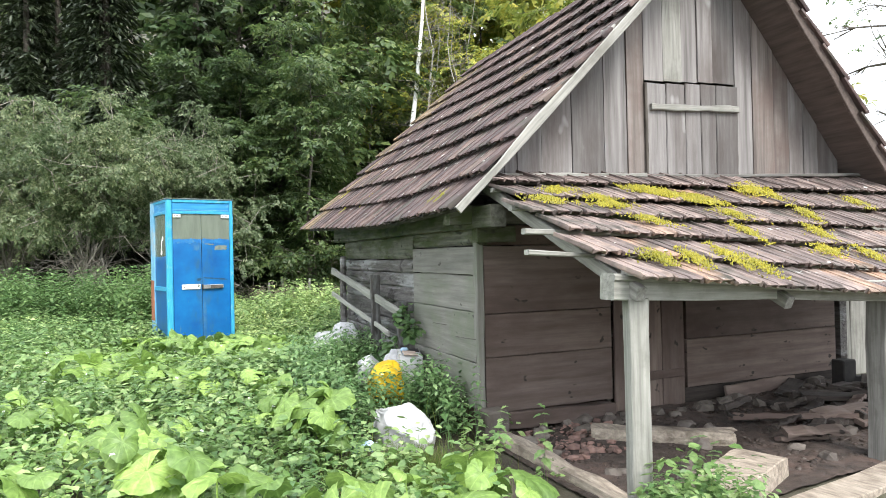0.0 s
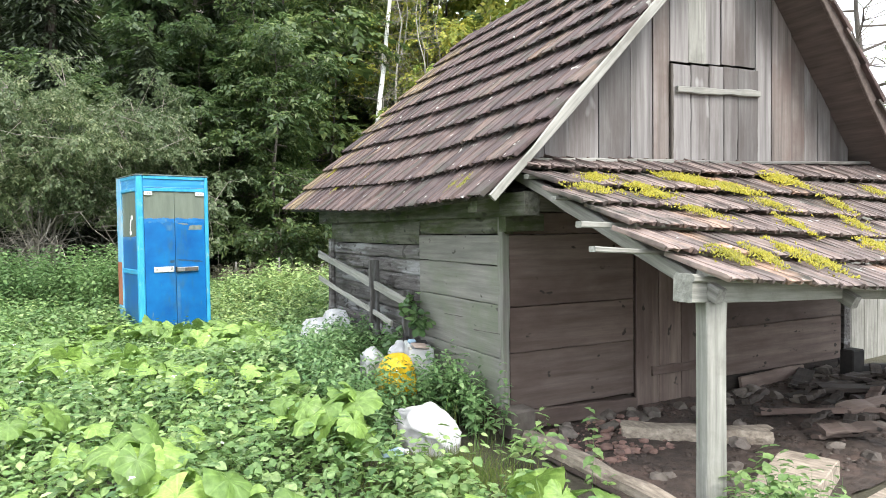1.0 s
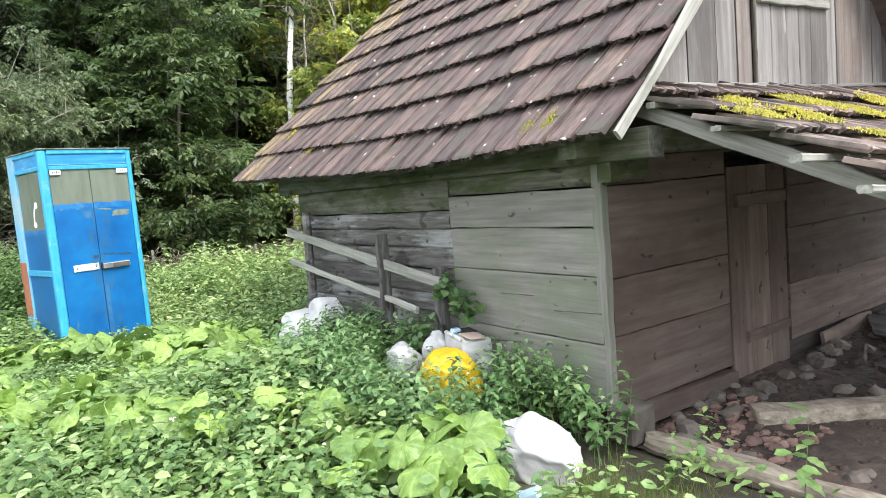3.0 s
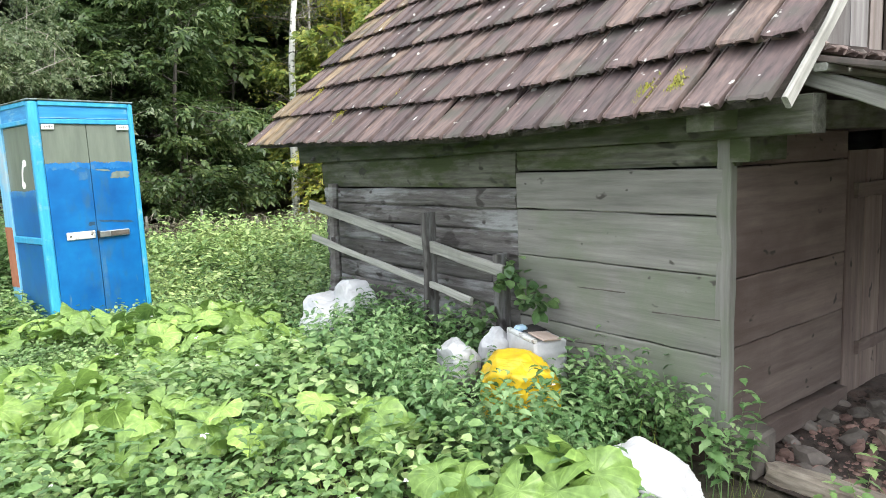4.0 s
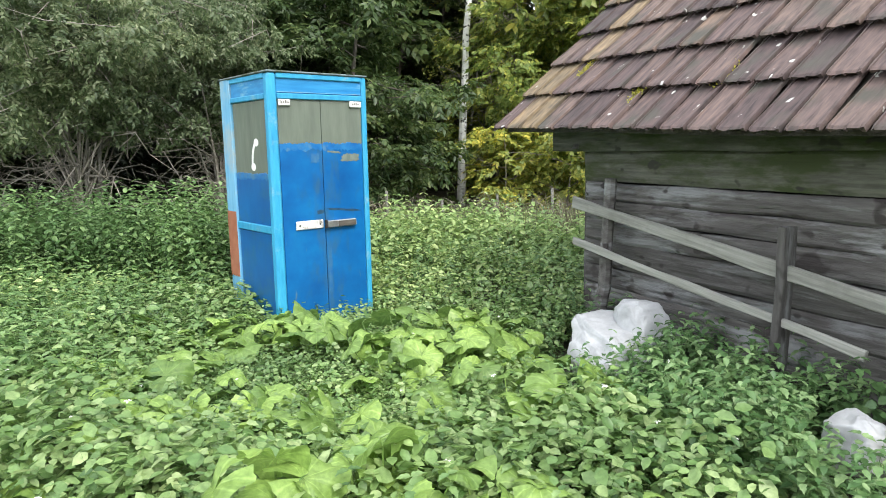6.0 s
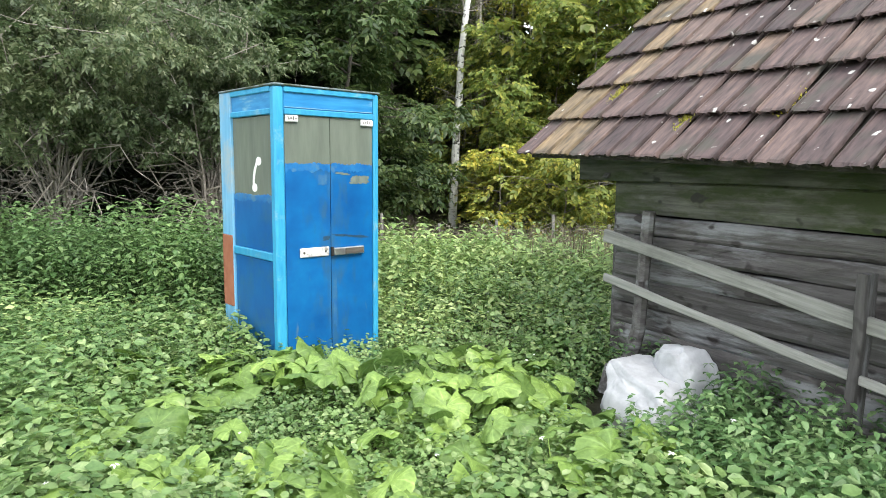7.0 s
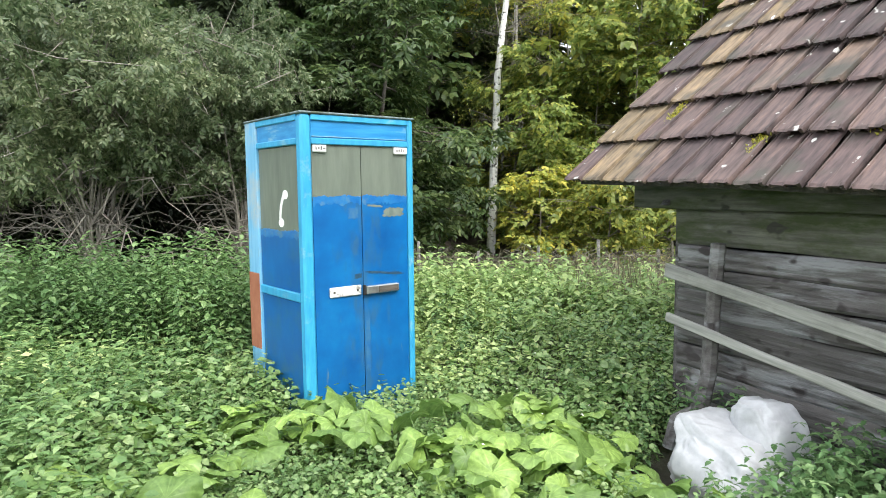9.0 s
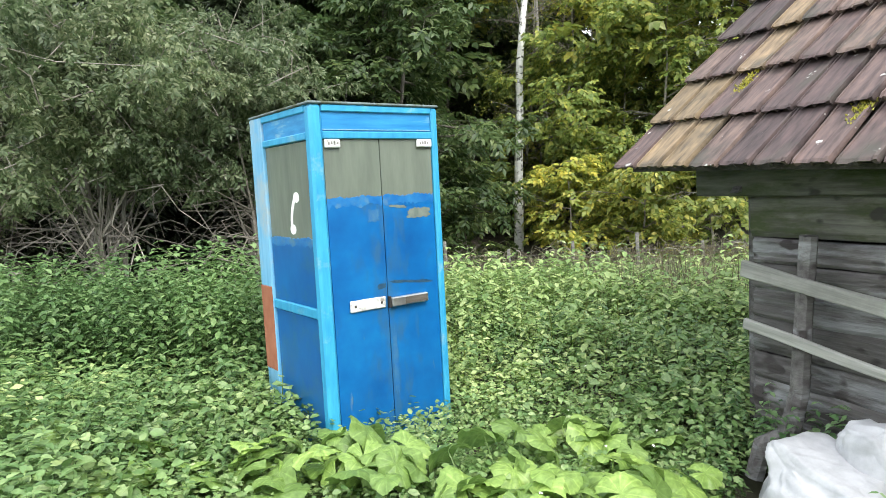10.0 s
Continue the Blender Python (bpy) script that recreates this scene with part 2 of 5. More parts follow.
WHITE_PLATE = surface("white_plate", (0.5, 0.51, 0.5), (0.75, 0.75, 0.73), 8, relief=0.1, patch=(0.25, 0.22, 0.19), patch_scale=14, patch_range=(0.52, 0.62), vary=0, rough=0.4)
WHITE_PAINT = surface("white_paint", (0.7, 0.7, 0.66), (0.85, 0.85, 0.82), 20, relief=0.1, vary=0)
SACK = surface("sack", (0.35, 0.35, 0.36), (0.52, 0.52, 0.53), 10, rough=0.5, relief=0.35, vary=0.06)
YELLOW = surface("yellow", (0.5, 0.31, 0.008), (0.7, 0.5, 0.03), 10, rough=0.35, relief=0.3, vary=0)
BLUE_PLASTIC = surface("blue_plastic", (0.3, 0.45, 0.6), (0.5, 0.65, 0.78), 10, rough=0.2, relief=0.1, vary=0)
WIRE = surface("wire", (0.1, 0.09, 0.08), (0.2, 0.18, 0.16), 10, vary=0, metal=0.6, rough=0.6)
GLASS, gn, gl, gb = shader("glass")
# grey-green base: dirt on the panes and the wood's reflection, painted in together
gd = noise_node(gn, gl, 4, 6, (3, 3, 0.5))
gr = ramp(gn, [(0.25, (0.155, 0.185, 0.15)), (0.75, (0.24, 0.275, 0.225))])
gl.new(gd.outputs[0], gr.inputs[0])
gl.new(gr.outputs[0], gb.inputs["Base Color"])
gb.inputs["Roughness"].default_value, gb.inputs["Transmission Weight"].default_value = 0.22, 0.25

WALL_NETTLE = foliage("wall_nettle", [(0.0, (0.08, 0.175, 0.068)), (0.5, (0.15, 0.275, 0.115)), (1.0, (0.29, 0.42, 0.22))])
GABLE_BROWN = surface("gable_brown", (0.08, 0.066, 0.058), (0.24, 0.208, 0.19), 2.6, (0.3, 7, 7), 0.85, 0.7, (0.125, 0.09, 0.078), 1.1, (0.46, 0.64), 0.3)
NETTLE = foliage("nettle", [(0.0, (0.085, 0.175, 0.065)), (0.5, (0.15, 0.265, 0.105)), (1.0, (0.25, 0.37, 0.17))])
HERB = foliage("herb", [(0.0, (0.15, 0.275, 0.095)), (0.6, (0.27, 0.41, 0.16)), (1.0, (0.43, 0.55, 0.28))])
BUR = foliage("bur", [(0.0, (0.16, 0.29, 0.075)), (0.7, (0.26, 0.4, 0.115)), (1.0, (0.4, 0.49, 0.14))], veins=True)
GRASS = foliage("grass", [(0.0, (0.10, 0.19, 0.04)), (0.7, (0.2, 0.29, 0.07)), (1.0, (0.32, 0.3, 0.12))])
DRY = foliage("dry", [(0.0, (0.14, 0.115, 0.09)), (0.6, (0.3, 0.255, 0.2)), (1.0, (0.55, 0.49, 0.41))], 0.2)
MEADOW = foliage("meadow", [(0.0, (0.15, 0.255, 0.1)), (0.6, (0.27, 0.39, 0.165)), (1.0, (0.43, 0.53, 0.27))])
LEAF_DARK = foliage("leaf_dark", [(0.0, (0.055, 0.10, 0.045)), (0.6, (0.09, 0.145, 0.06)), (1.0, (0.135, 0.19, 0.08))], 0.45)
LEAF_MID = foliage("leaf_mid", [(0.0, (0.07, 0.125, 0.048)), (0.6, (0.135, 0.205, 0.075)), (1.0, (0.25, 0.31, 0.125))], 0.45)
LEAF_YELLOW = foliage("leaf_yellow", [(0.0, (0.2, 0.27, 0.065)), (0.6, (0.38, 0.43, 0.11)), (1.0, (0.62, 0.56, 0.13))], 0.5)
LEAF_LIME = foliage("leaf_lime", [(0.0, (0.13, 0.21, 0.055)), (0.6, (0.28, 0.36, 0.105)), (1.0, (0.52, 0.53, 0.14))], 0.5)
LEAF_PALE = foliage("leaf_pale", [(0.0, (0.1, 0.15, 0.075)), (0.6, (0.19, 0.25, 0.13)), (1.0, (0.36, 0.4, 0.26))], 0.45)
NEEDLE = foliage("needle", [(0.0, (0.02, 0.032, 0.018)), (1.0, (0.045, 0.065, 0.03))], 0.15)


# ---- mesh helpers ----
def mesh_from(name, verts, faces, material):
    me = bpy.data.meshes.new(name)
    me.from_pydata([tuple(v) for v in verts], [], [tuple(f) for f in faces])
    me.materials.append(material)
    return me


def put(name, me, parent=None, m=None, label=""):
    ob = new(name, me)
    if m is not None:
        ob.matrix_basis = m
    ob.parent = parent
    return tagged(ob, label)


def part(name, bm, material, parent=None, label="", m=None, smooth=False):
    me = bpy.data.meshes.new(name)
    bmesh.ops.recalc_face_normals(bm, faces=bm.faces)
    bm.to_mesh(me)
    bm.free()
    me.materials.append(material)
    if smooth:
        me.polygons.foreach_set("use_smooth", [True] * len(me.polygons))
    return put(name, me, parent, m, label)


def thing(name, label, category, m=None, group="", kind=""):
    ob = tagged(new(name), label, category, group, kind)
    ob.empty_display_size = 0.2
    if m is not None:
        ob.matrix_basis = m
    return ob


def add_box(bm, x0, y0, z0, x1, y1, z1, bevel=0.004):
    vs = bmesh.ops.create_cube(bm, size=1)["verts"]
    for v in vs:
        v.co = Vector((x0 + (v.co.x + 0.5) * (x1 - x0), y0 + (v.co.y + 0.5) * (y1 - y0), z0 + (v.co.z + 0.5) * (z1 - z0)))
    if bevel:
        bmesh.ops.bevel(bm, geom=list({e for v in vs for e in v.link_edges}), offset=bevel, segments=1, affect="EDGES")


def box(x0, y0, z0, x1, y1, z1, bevel=0.004):
    bm = bmesh.new()
    add_box(bm, x0, y0, z0, x1, y1, z1, bevel)
    return bm


def board(length, width, thick, rng, wobble=0.006, segments=8, taper=0.0):
    """A worn board along local x from 0, width along z from 0, thickness along y; uneven edges."""
    verts, faces = [], []
    for i in range(segments + 1):
        x = length * i / segments
        a, b = rng.uniform(-wobble, wobble), rng.uniform(-wobble, wobble) - taper * i / segments
        d = rng.uniform(-wobble, wobble) * 0.5
        c = min(0.006, thick * 0.3)
        for y, z in ((-thick / 2 + c, a), (thick / 2 - c, a), (thick / 2, a + c), (thick / 2, width + b - c), (thick / 2 - c, width + b), (-thick / 2 + c, width + b), (-thick / 2, width + b - c), (-thick / 2, a + c)):
            verts.append((x, y + d, z))
    for i in range(segments):
        for k in range(8):
            p, q = i * 8 + k, i * 8 + (k + 1) % 8
            faces.append((p, q, q + 8, p + 8))
    faces += [tuple(range(7, -1, -1)), tuple(range(segments * 8, segments * 8 + 8))]
    return verts, faces


def tube(points, radii, sides=7):
    """Vertices and quads of a tube along points."""
    pts = [Vector(p) for p in points]
    verts, faces = [], []
    side = Vector((1, 0.13, 0.07))
    for i, (p, r) in enumerate(zip(pts, radii)):
        d = (pts[min(i + 1, len(pts) - 1)] - pts[max(i - 1, 0)]).normalized()
        if abs(d.dot(side.normalized())) > 0.95:
            side = Vector((0.1, 1, 0.05))
        a = d.cross(side).normalized()
        b = d.cross(a)
        for k in range(sides):
            w = 2 * math.pi * k / sides
            verts.append(p + (a * math.cos(w) + b * math.sin(w)) * r)
    for i in range(len(pts) - 1):
        for k in range(sides):
            p, q = i * sides + k, i * sides + (k + 1) % sides
            faces.append((p, q, q + sides, p + sides))
    n = len(pts) * sides
    faces += [tuple(range(sides - 1, -1, -1)), tuple(range(n - sides, n))]
    return verts, faces


class Pile:
    """Gathers loose vertices and faces into one mesh."""

    def __init__(self):
        self.v, self.f = [], []

    def add(self, vf):
        k = len(self.v)
        self.v += vf[0]
        self.f += [tuple(i + k for i in f) for f in vf[1]]

    def mesh(self, name, material):
        return mesh_from(name, self.v, self.f, material)


def spread(name, kinds, material):
    """One mesh out of many copies. kinds: (vertices n x 3, triangles m x 3, matrices k x 3 x 4)."""
    vs, fs, base = [], [], 0
    for v, f, m in kinds:
        if len(m) == 0:
            continue
        v, f, m = np.asarray(v, float), np.asarray(f, int), np.asarray(m, float)
        w = np.einsum("kij,nj->kni", m[:, :, :3], v) + m[:, None, :, 3]
        vs.append(w.reshape(-1, 3))
        fs.append((f[None] + (np.arange(len(m)) * len(v))[:, None, None]).reshape(-1, 3) + base)
        base += len(m) * len(v)
    v, f = np.concatenate(vs), np.concatenate(fs)
    me = bpy.data.meshes.new(name)
    me.vertices.add(len(v))
    me.vertices.foreach_set("co", v.ravel())
    me.loops.add(f.size)
    me.loops.foreach_set("vertex_index", f.ravel())
    me.polygons.add(len(f))
    me.polygons.foreach_set("loop_start", np.arange(0, f.size, 3))
    me.update(calc_edges=True)
    me.materials.append(material)
    return me


def turned(rng, pos, yaw, pitch, roll, size):
    """k x 3 x 4 matrices: roll about x, pitch about y, yaw about z, scaled."""
    cy, sy, cp, sp, cr, sr = np.cos(yaw), np.sin(yaw), np.cos(pitch), np.sin(pitch), np.cos(roll), np.sin(roll)
    m = np.zeros((len(pos), 3, 4))
    m[:, 0, 0], m[:, 0, 1], m[:, 0, 2] = cy * cp, cy * sp * sr - sy * cr, cy * sp * cr + sy * sr
    m[:, 1, 0], m[:, 1, 1], m[:, 1, 2] = sy * cp, sy * sp * sr + cy * cr, sy * sp * cr - cy * sr
    m[:, 2, 0], m[:, 2, 1], m[:, 2, 2] = -sp, cp * sr, cp * cr
    m[:, :, :3] *= np.asarray(size)[:, None, None]
    m[:, :, 3] = pos
    return m


# ---- the lie of the land ----
BARN = Matrix.Translation((0.173, 5.82, 0)) @ pose(0, 0, 0, 0, 0, 25)
BARN_INV = np.array(BARN.inverted())


def land(x, y):
    x, y = np.asarray(x, float), np.asarray(y, float)
    z = 0.06 + 0.02 * np.clip(y, 0, 9.5)
    z = z + 0.03 * np.sin(x * 0.9 + 1) * np.sin(y * 0.8) + 0.02 * np.sin(x * 2.3 + y * 1.7)
    hill = np.clip(y - 23.5 + 0.12 * np.clip(x + 3, -60, 0), 0, 70)
    z = z + hill * 0.65 * np.clip((9 - x) / 12, 0, 1)
    z = z + 90 * np.clip((np.hypot(x, y) - 250) / 500, 0, 1) ** 1.2 * (0.7 + 0.3 * np.sin(np.arctan2(y, x) * 7))
    return z


def in_barn(x, y):
    u = BARN_INV[0, 0] * x + BARN_INV[0, 1] * y + BARN_INV[0, 3]
    v = BARN_INV[1, 0] * x + BARN_INV[1, 1] * y + BARN_INV[1, 3]
    return u, v


axis = np.concatenate([-np.geomspace(1200, 18, 22), np.linspace(-16, 16, 129), np.geomspace(18, 1200, 22)])
gx, gy = np.meshgrid(axis - 1, axis + 6, indexing="ij")
k = len(axis)
idx = np.arange(k * k).reshape(k, k)
quads = np.stack([idx[:-1, :-1], idx[1:, :-1], idx[1:, 1:], idx[:-1, 1:]], -1).reshape(-1, 4)
ground = new("ground", mesh_from("ground", np.stack([gx, gy, land(gx, gy)], -1).reshape(-1, 3), quads, SOIL))
tagged(ground, "dark bare soil under dense green weeds", "ground", kind="structure")


# ---- barn ----
barn = thing("barn", "old weathered log barn with a clay tile roof", "barn", BARN)
rnd = random.Random(4)


def wall_board(name, p, q, z0, z1, material, thick=0.06, parent=barn, taper=0.0, wobble=0.006, out=0.0, label=""):
    """A level board of a wall from plan point p to q."""
    d = Vector((q[0] - p[0], q[1] - p[1], 0))
    me = mesh_from(name, *board(d.length, z1 - z0, thick, rnd, wobble, 10, taper), material)
    side = Vector((d.y, -d.x, 0)).normalized() * out
    return put(name, me, parent, Matrix.Translation((p[0] + side.x, p[1] + side.y, z0)) @ Matrix.Rotation(math.atan2(d.y, d.x), 4, "Z"), label)


def upright(name, u, v, z0, z1, width, material, thick=0.03, parent=barn, lean=0.0, across=0.0, label="", wobble=0.004):
    """A standing board, its width along u from u (turned by across degrees)."""
    me = mesh_from(name, *board(z1 - z0, width, thick, rnd, wobble, 8), material)
    m = Matrix.Translation((u, v, z0)) @ pose(0, 0, 0, 0, lean, across) @ Matrix(((0, 0, 1, 0), (0, -1, 0, 0), (1, 0, 0, 0), (0, 0, 0, 1)))
    return put(name, me, parent, m, label)


def beam(name, a, b, w, h, material, parent=barn, label="", wobble=0.008):
    """A squared beam from a to b, along its middle line."""
    a, b = Vector(a), Vector(b)
    d = b - a
    me = mesh_from(name, *board(d.length, h, w, rnd, wobble, 8), material)
    x = d.normalized()
    y = Vector((0, 0, 1)).cross(x)
    y = y.normalized() if y.length > 0.05 else Vector((0, 1, 0))
    z = x.cross(y)
    m = Matrix((x, y, z)).transposed().to_4x4()
    m.translation = a - z * h / 2
    return put(name, me, parent, m, label)


SIDE = -0.012


def su(v):
    return SIDE * v


def hewn(name, p, q, z0, z1, material, thick, seed, rough=0.016, drop=0.0, label=""):
    """A hewn log of a wall from plan point p to q: adze facets, wavering edges, splits along the grain."""
    d = Vector((q[0] - p[0], q[1] - p[1], 0))
    n, k, verts, faces = 44, 7, [], []
    off = Vector((seed * 7.3, seed * 3.1, 0))
    for i in range(n + 1):
        x = d.length * i / n
        lo = z0 + rough * 0.8 * noise.noise(Vector((x * 1.6, 0, 0)) + off) - drop * i / n
        hi = z1 + rough * 0.8 * noise.noise(Vector((x * 1.6, 0, 0)) + off + Vector((0, 5, 0))) - drop * i / n
        for j in range(k + 1):
            f = j / k
            bulge = -0.006 * (2 * f - 1) ** 4 - (0.012 if j in (0, k) else 0)
            facet = rough * noise.noise(Vector((x * 2.7, f * 1.3, 1)) + off) + 0.4 * rough * noise.noise(Vector((x * 9, f * 3, 4)) + off)
            split = -0.012 * max(0, 0.1 - abs(noise.noise(Vector((x * 0.9, f * 4, 9)) + off))) / 0.1
            verts.append((x, -thick / 2 - bulge - facet - split, lo + (hi - lo) * f))
        verts.append((x, thick / 2, hi))
        verts.append((x, thick / 2, lo))
    w = k + 3
    for i in range(n):
        for j in range(w):
            a, b = i * w + j, i * w + (j + 1) % w
            faces.append((a, b, b + w, a + w))
    faces += [tuple(range(w)), tuple(range(n * w + w - 1, n * w - 1, -1))]
    return put(name, mesh_from(name, verts, faces, material), barn, Matrix.Translation((p[0], p[1], 0)) @ Matrix.Rotation(math.atan2(d.y, d.x), 4, "Z"), label)


# the side wall: sawn planks by the corner, old hewn logs behind; outer face on su(v)
for z0, z1 in ((0.36, 0.736), (0.742, 1.148), (1.154, 1.45), (1.457, 1.69)):
    wall_board("plank", (su(1.46) + 0.035, 1.46), (0.035, 0.02), z0, z1, WALL_WOOD, 0.07, wobble=0.0035)
for v0, v1, z0, z1 in ((0.02, 0.42, 0.932, 0.915), (0.75, 1.1, 0.66, 0.63), (0.6, 0.95, 1.0, 0.99)):
    beam("crack", (su(v1) - 0.001, v1, z1), (su(v0) - 0.001, v0, z0), 0.004, 0.006, DARK_WOOD, wobble=0.002)
z = 0.36
for k, h in enumerate((0.21, 0.19, 0.16, 0.2, 0.17, 0.15, 0.145)):
    hewn("log", (su(4.19) + 0.05, 4.19), (su(1.47) + 0.05, 1.47), z, z + h - 0.004, OLD_LOG, 0.09, 3 + k)
    z += h
hewn("top_beam", (su(4.21) + 0.05, 4.21), (su(1.47) + 0.05, 1.47), 1.592, 1.845, MOSSY_WOOD, 0.09, 31, 0.008, 0.0, "green mossy top log")
hewn("top_beam", (su(1.46) + 0.05, 1.46), (0.05, -0.03), 1.7, 1.845, MOSSY_WOOD, 0.09, 32, 0.006, 0.0, "green mossy top log")
wall_board("wall_plate", (su(4.55) - 0.0, 4.55), (0.01, -0.42), 1.83, 2.0, MOSSY_WOOD, 0.13, out=0.0)
beam("sill", (0.055, 4.1, 0.23), (0.07, 0.1, 0.23), 0.1, 0.27, FRONT_WOOD, label="dark bottom sill beam")
upright("corner_post", 0.0, 0.015, 0.36, 1.84, 0.062, WALL_WOOD, 0.075, wobble=0.005)
# the front wall under the lean-to
for z0, z1 in ((0.325, 0.775), (0.78, 1.13), (1.135, 1.69), (1.695, 1.86)):
    wall_board("plank", (0.07, 0.024), (1.3, 0.024), z0, z1, FRONT_WOOD, 0.07, wobble=0.003)
wall_board("sill", (0.12, 0.005), (1.3, 0.005), 0.185, 0.33, FRONT_WOOD, 0.12, taper=0.035)
for z0, z1 in ((0.345, 0.787), (0.793, 1.225), (1.23, 1.555), (1.56, 1.86)):
    wall_board("plank", (2.14, 0.024), (4.09, 0.024), z0, z1, FRONT_WOOD, 0.07, wobble=0.003)
wall_board("sill", (2.13, 0.05), (4.1, 0.05), 0.12, 0.34, CHARRED, 0.06)
upright("door_post", 1.3, 0.09, 0.15, 1.86, 0.035, DARK_WOOD, 0.05)
upright("door_post", 2.115, 0.09, 0.15, 1.86, 0.025, DARK_WOOD, 0.05)
wall_board("beam_end", (-0.04, -0.09), (0.3, -0.09), 1.72, 1.85, MOSSY_WOOD, 0.1)
barn_door = thing("door", "", "")
barn_door.parent = barn
for k in range(3):
    upright("door_board", 1.338 + 0.26 * k, 0.012, 0.2, 1.74, 0.256, FRONT_WOOD, 0.035, barn_door, wobble=0.002)
wall_board("batten", (1.5, -0.018), (2.08, -0.018), 0.455, 0.53, FRONT_WOOD, 0.03, barn_door)
wall_board("batten", (1.42, -0.018), (2.08, -0.018), 1.45, 1.54, FRONT_WOOD, 0.03, barn_door)
wall_board("tie_beam", (-0.25, -0.02), (4.5, -0.02), 1.87, 2.02, MOSSY_WOOD, 0.14)
bm = bmesh.new()
ring = [bm.verts.new((u, v, z)) for v in (4.2, 4.26) for u, z in ((-0.15, 1.85), (4.35, 1.85), (2.41, 4.6))]
for f in ((0, 1, 2), (5, 4, 3), (0, 3, 4, 1), (1, 4, 5, 2), (2, 5, 3, 0)):
    bm.faces.new([ring[i] for i in f])
part("rear_gable", bm, OLD_LOG, barn)
wall_board("far_wall", (4.3, 0.05), (4.3, 4.25), 0.2, 1.9, OLD_LOG, 0.1)
wall_board("far_wall", (4.25, 4.22), (0.01, 4.22), 0.2, 1.9, OLD_LOG, 0.1)

# the roof planes: left from eave to ridge, right from ridge to eave
EAVE_Z, RIDGE_U, RIDGE_Z = 2.02, 2.41, 4.73
SL = (RIDGE_Z - EAVE_Z) / (RIDGE_U + 0.40)
RIGHT_U, RIGHT_Z = 4.72, 1.99


def eave_u(v):
    return -0.35 - 0.034 * (v + 0.44)


def eave_z(v):
    """The eave sags in its middle."""
    return float(np.interp(v, (-0.44, 0.05, 0.7, 1.4, 2.3, 3.7, 4.78), (1.965, 1.95, 1.93, 1.908, 1.925, 1.985, 2.015))) - 0.025


def roof_left(v, s):
    """A point of the left slope, s metres up from the eave."""
    u0, z0 = eave_u(v), eave_z(v)
    n = math.hypot(RIDGE_U - u0, RIDGE_Z - z0)
    return Vector((u0 + (RIDGE_U - u0) * s / n, v, z0 + (RIDGE_Z - z0) * s / n))


# gable boards up to the roof line
def roof_line(u):
    left = EAVE_Z + (u - eave_u(0)) * (RIDGE_Z - EAVE_Z) / (RIDGE_U - eave_u(0))
    right = RIDGE_Z - (u - RIDGE_U) * (RIDGE_Z - RIGHT_Z) / (RIGHT_U - RIDGE_U)
    return min(left, right) - 0.1


edges = [0.05, 0.283, 0.40, 0.638, 0.94, 1.275, 1.519, 1.71, 1.936, 2.157, 2.342, 2.526, 2.8, 3.018, 3.3, 3.504, 3.703, 3.9, 4.2]
for a, b in zip(edges, edges[1:]):
    za, zb = roof_line(a + 0.005), roof_line(b - 0.005)
    zs = [3.17 + 0.045 * (a - 1.7) if 1.7 < a < 2.79 else 2.2]
    verts, t = [], 0.025
    dy = rnd.uniform(-0.008, 0.008)
    seg = 6
    for i in range(seg + 1):
        f = i / seg
        for x, zt in ((a + 0.004, za), (b - 0.004, zb)):
            w = rnd.uniform(-0.002, 0.002)
            zz = zs[0] + (zt - zs[0]) * f
            verts += [(x + w, dy - t / 2, zz), (x + w, dy + t / 2, zz)]
    faces = []
    for i in range(seg):
        o = i * 4
        faces += [(o, o + 2, o + 6, o + 4), (o + 3, o + 1, o + 5, o + 7), (o + 1, o, o + 4, o + 5), (o + 2, o + 3, o + 7, o + 6)]
    faces += [(0, 1, 3, 2), (seg * 4, seg * 4 + 2, seg * 4 + 3, seg * 4 + 1)]
    cx, cz = a, zs[0]
    local = [(zv - cz, yv, -(xv - cx)) for xv, yv, zv in verts]
    m = Matrix.Translation((cx, 0, cz)) @ Matrix(((0, 0, -1, 0), (0, 1, 0, 0), (1, 0, 0, 0), (0, 0, 0, 1)))
    put("gable_board", mesh_from("gable_board", local, faces, PALE_WOOD if abs(a - 1.936) < 0.01 else GABLE_BROWN if 3.0 < a < 3.5 or 1.4 < a < 1.6 else GABLE_WOOD), barn, m)
shutter = thing("shutter", "", "")
shutter.parent = barn
for a, b in zip(edges[7:12], edges[8:13]):
    upright("shutter_board", a + 0.01, -0.03, 2.27, 3.14 + 0.045 * (a - 1.7) + rnd.uniform(-0.006, 0.006), b - a - 0.008, GABLE_WOOD, 0.025, shutter)
beam("batten", (1.75, -0.06, 2.915), (2.79, -0.06, 2.96), 0.035, 0.055, PALE_WOOD, shutter)
upright("hinge_strip", 1.70, -0.04, 2.28, 3.14, 0.025, DARK_WOOD, 0.03, shutter)
beam("ledge", (0.0, -0.1, 2.245), (1.6, -0.1, 2.285), 0.16, 0.035, PALE_WOOD, label="pale weathered ledge board")
beam("ledge", (1.58, -0.08, 2.275), (4.6, -0.08, 2.36), 0.14, 0.03, GREY_WOOD)

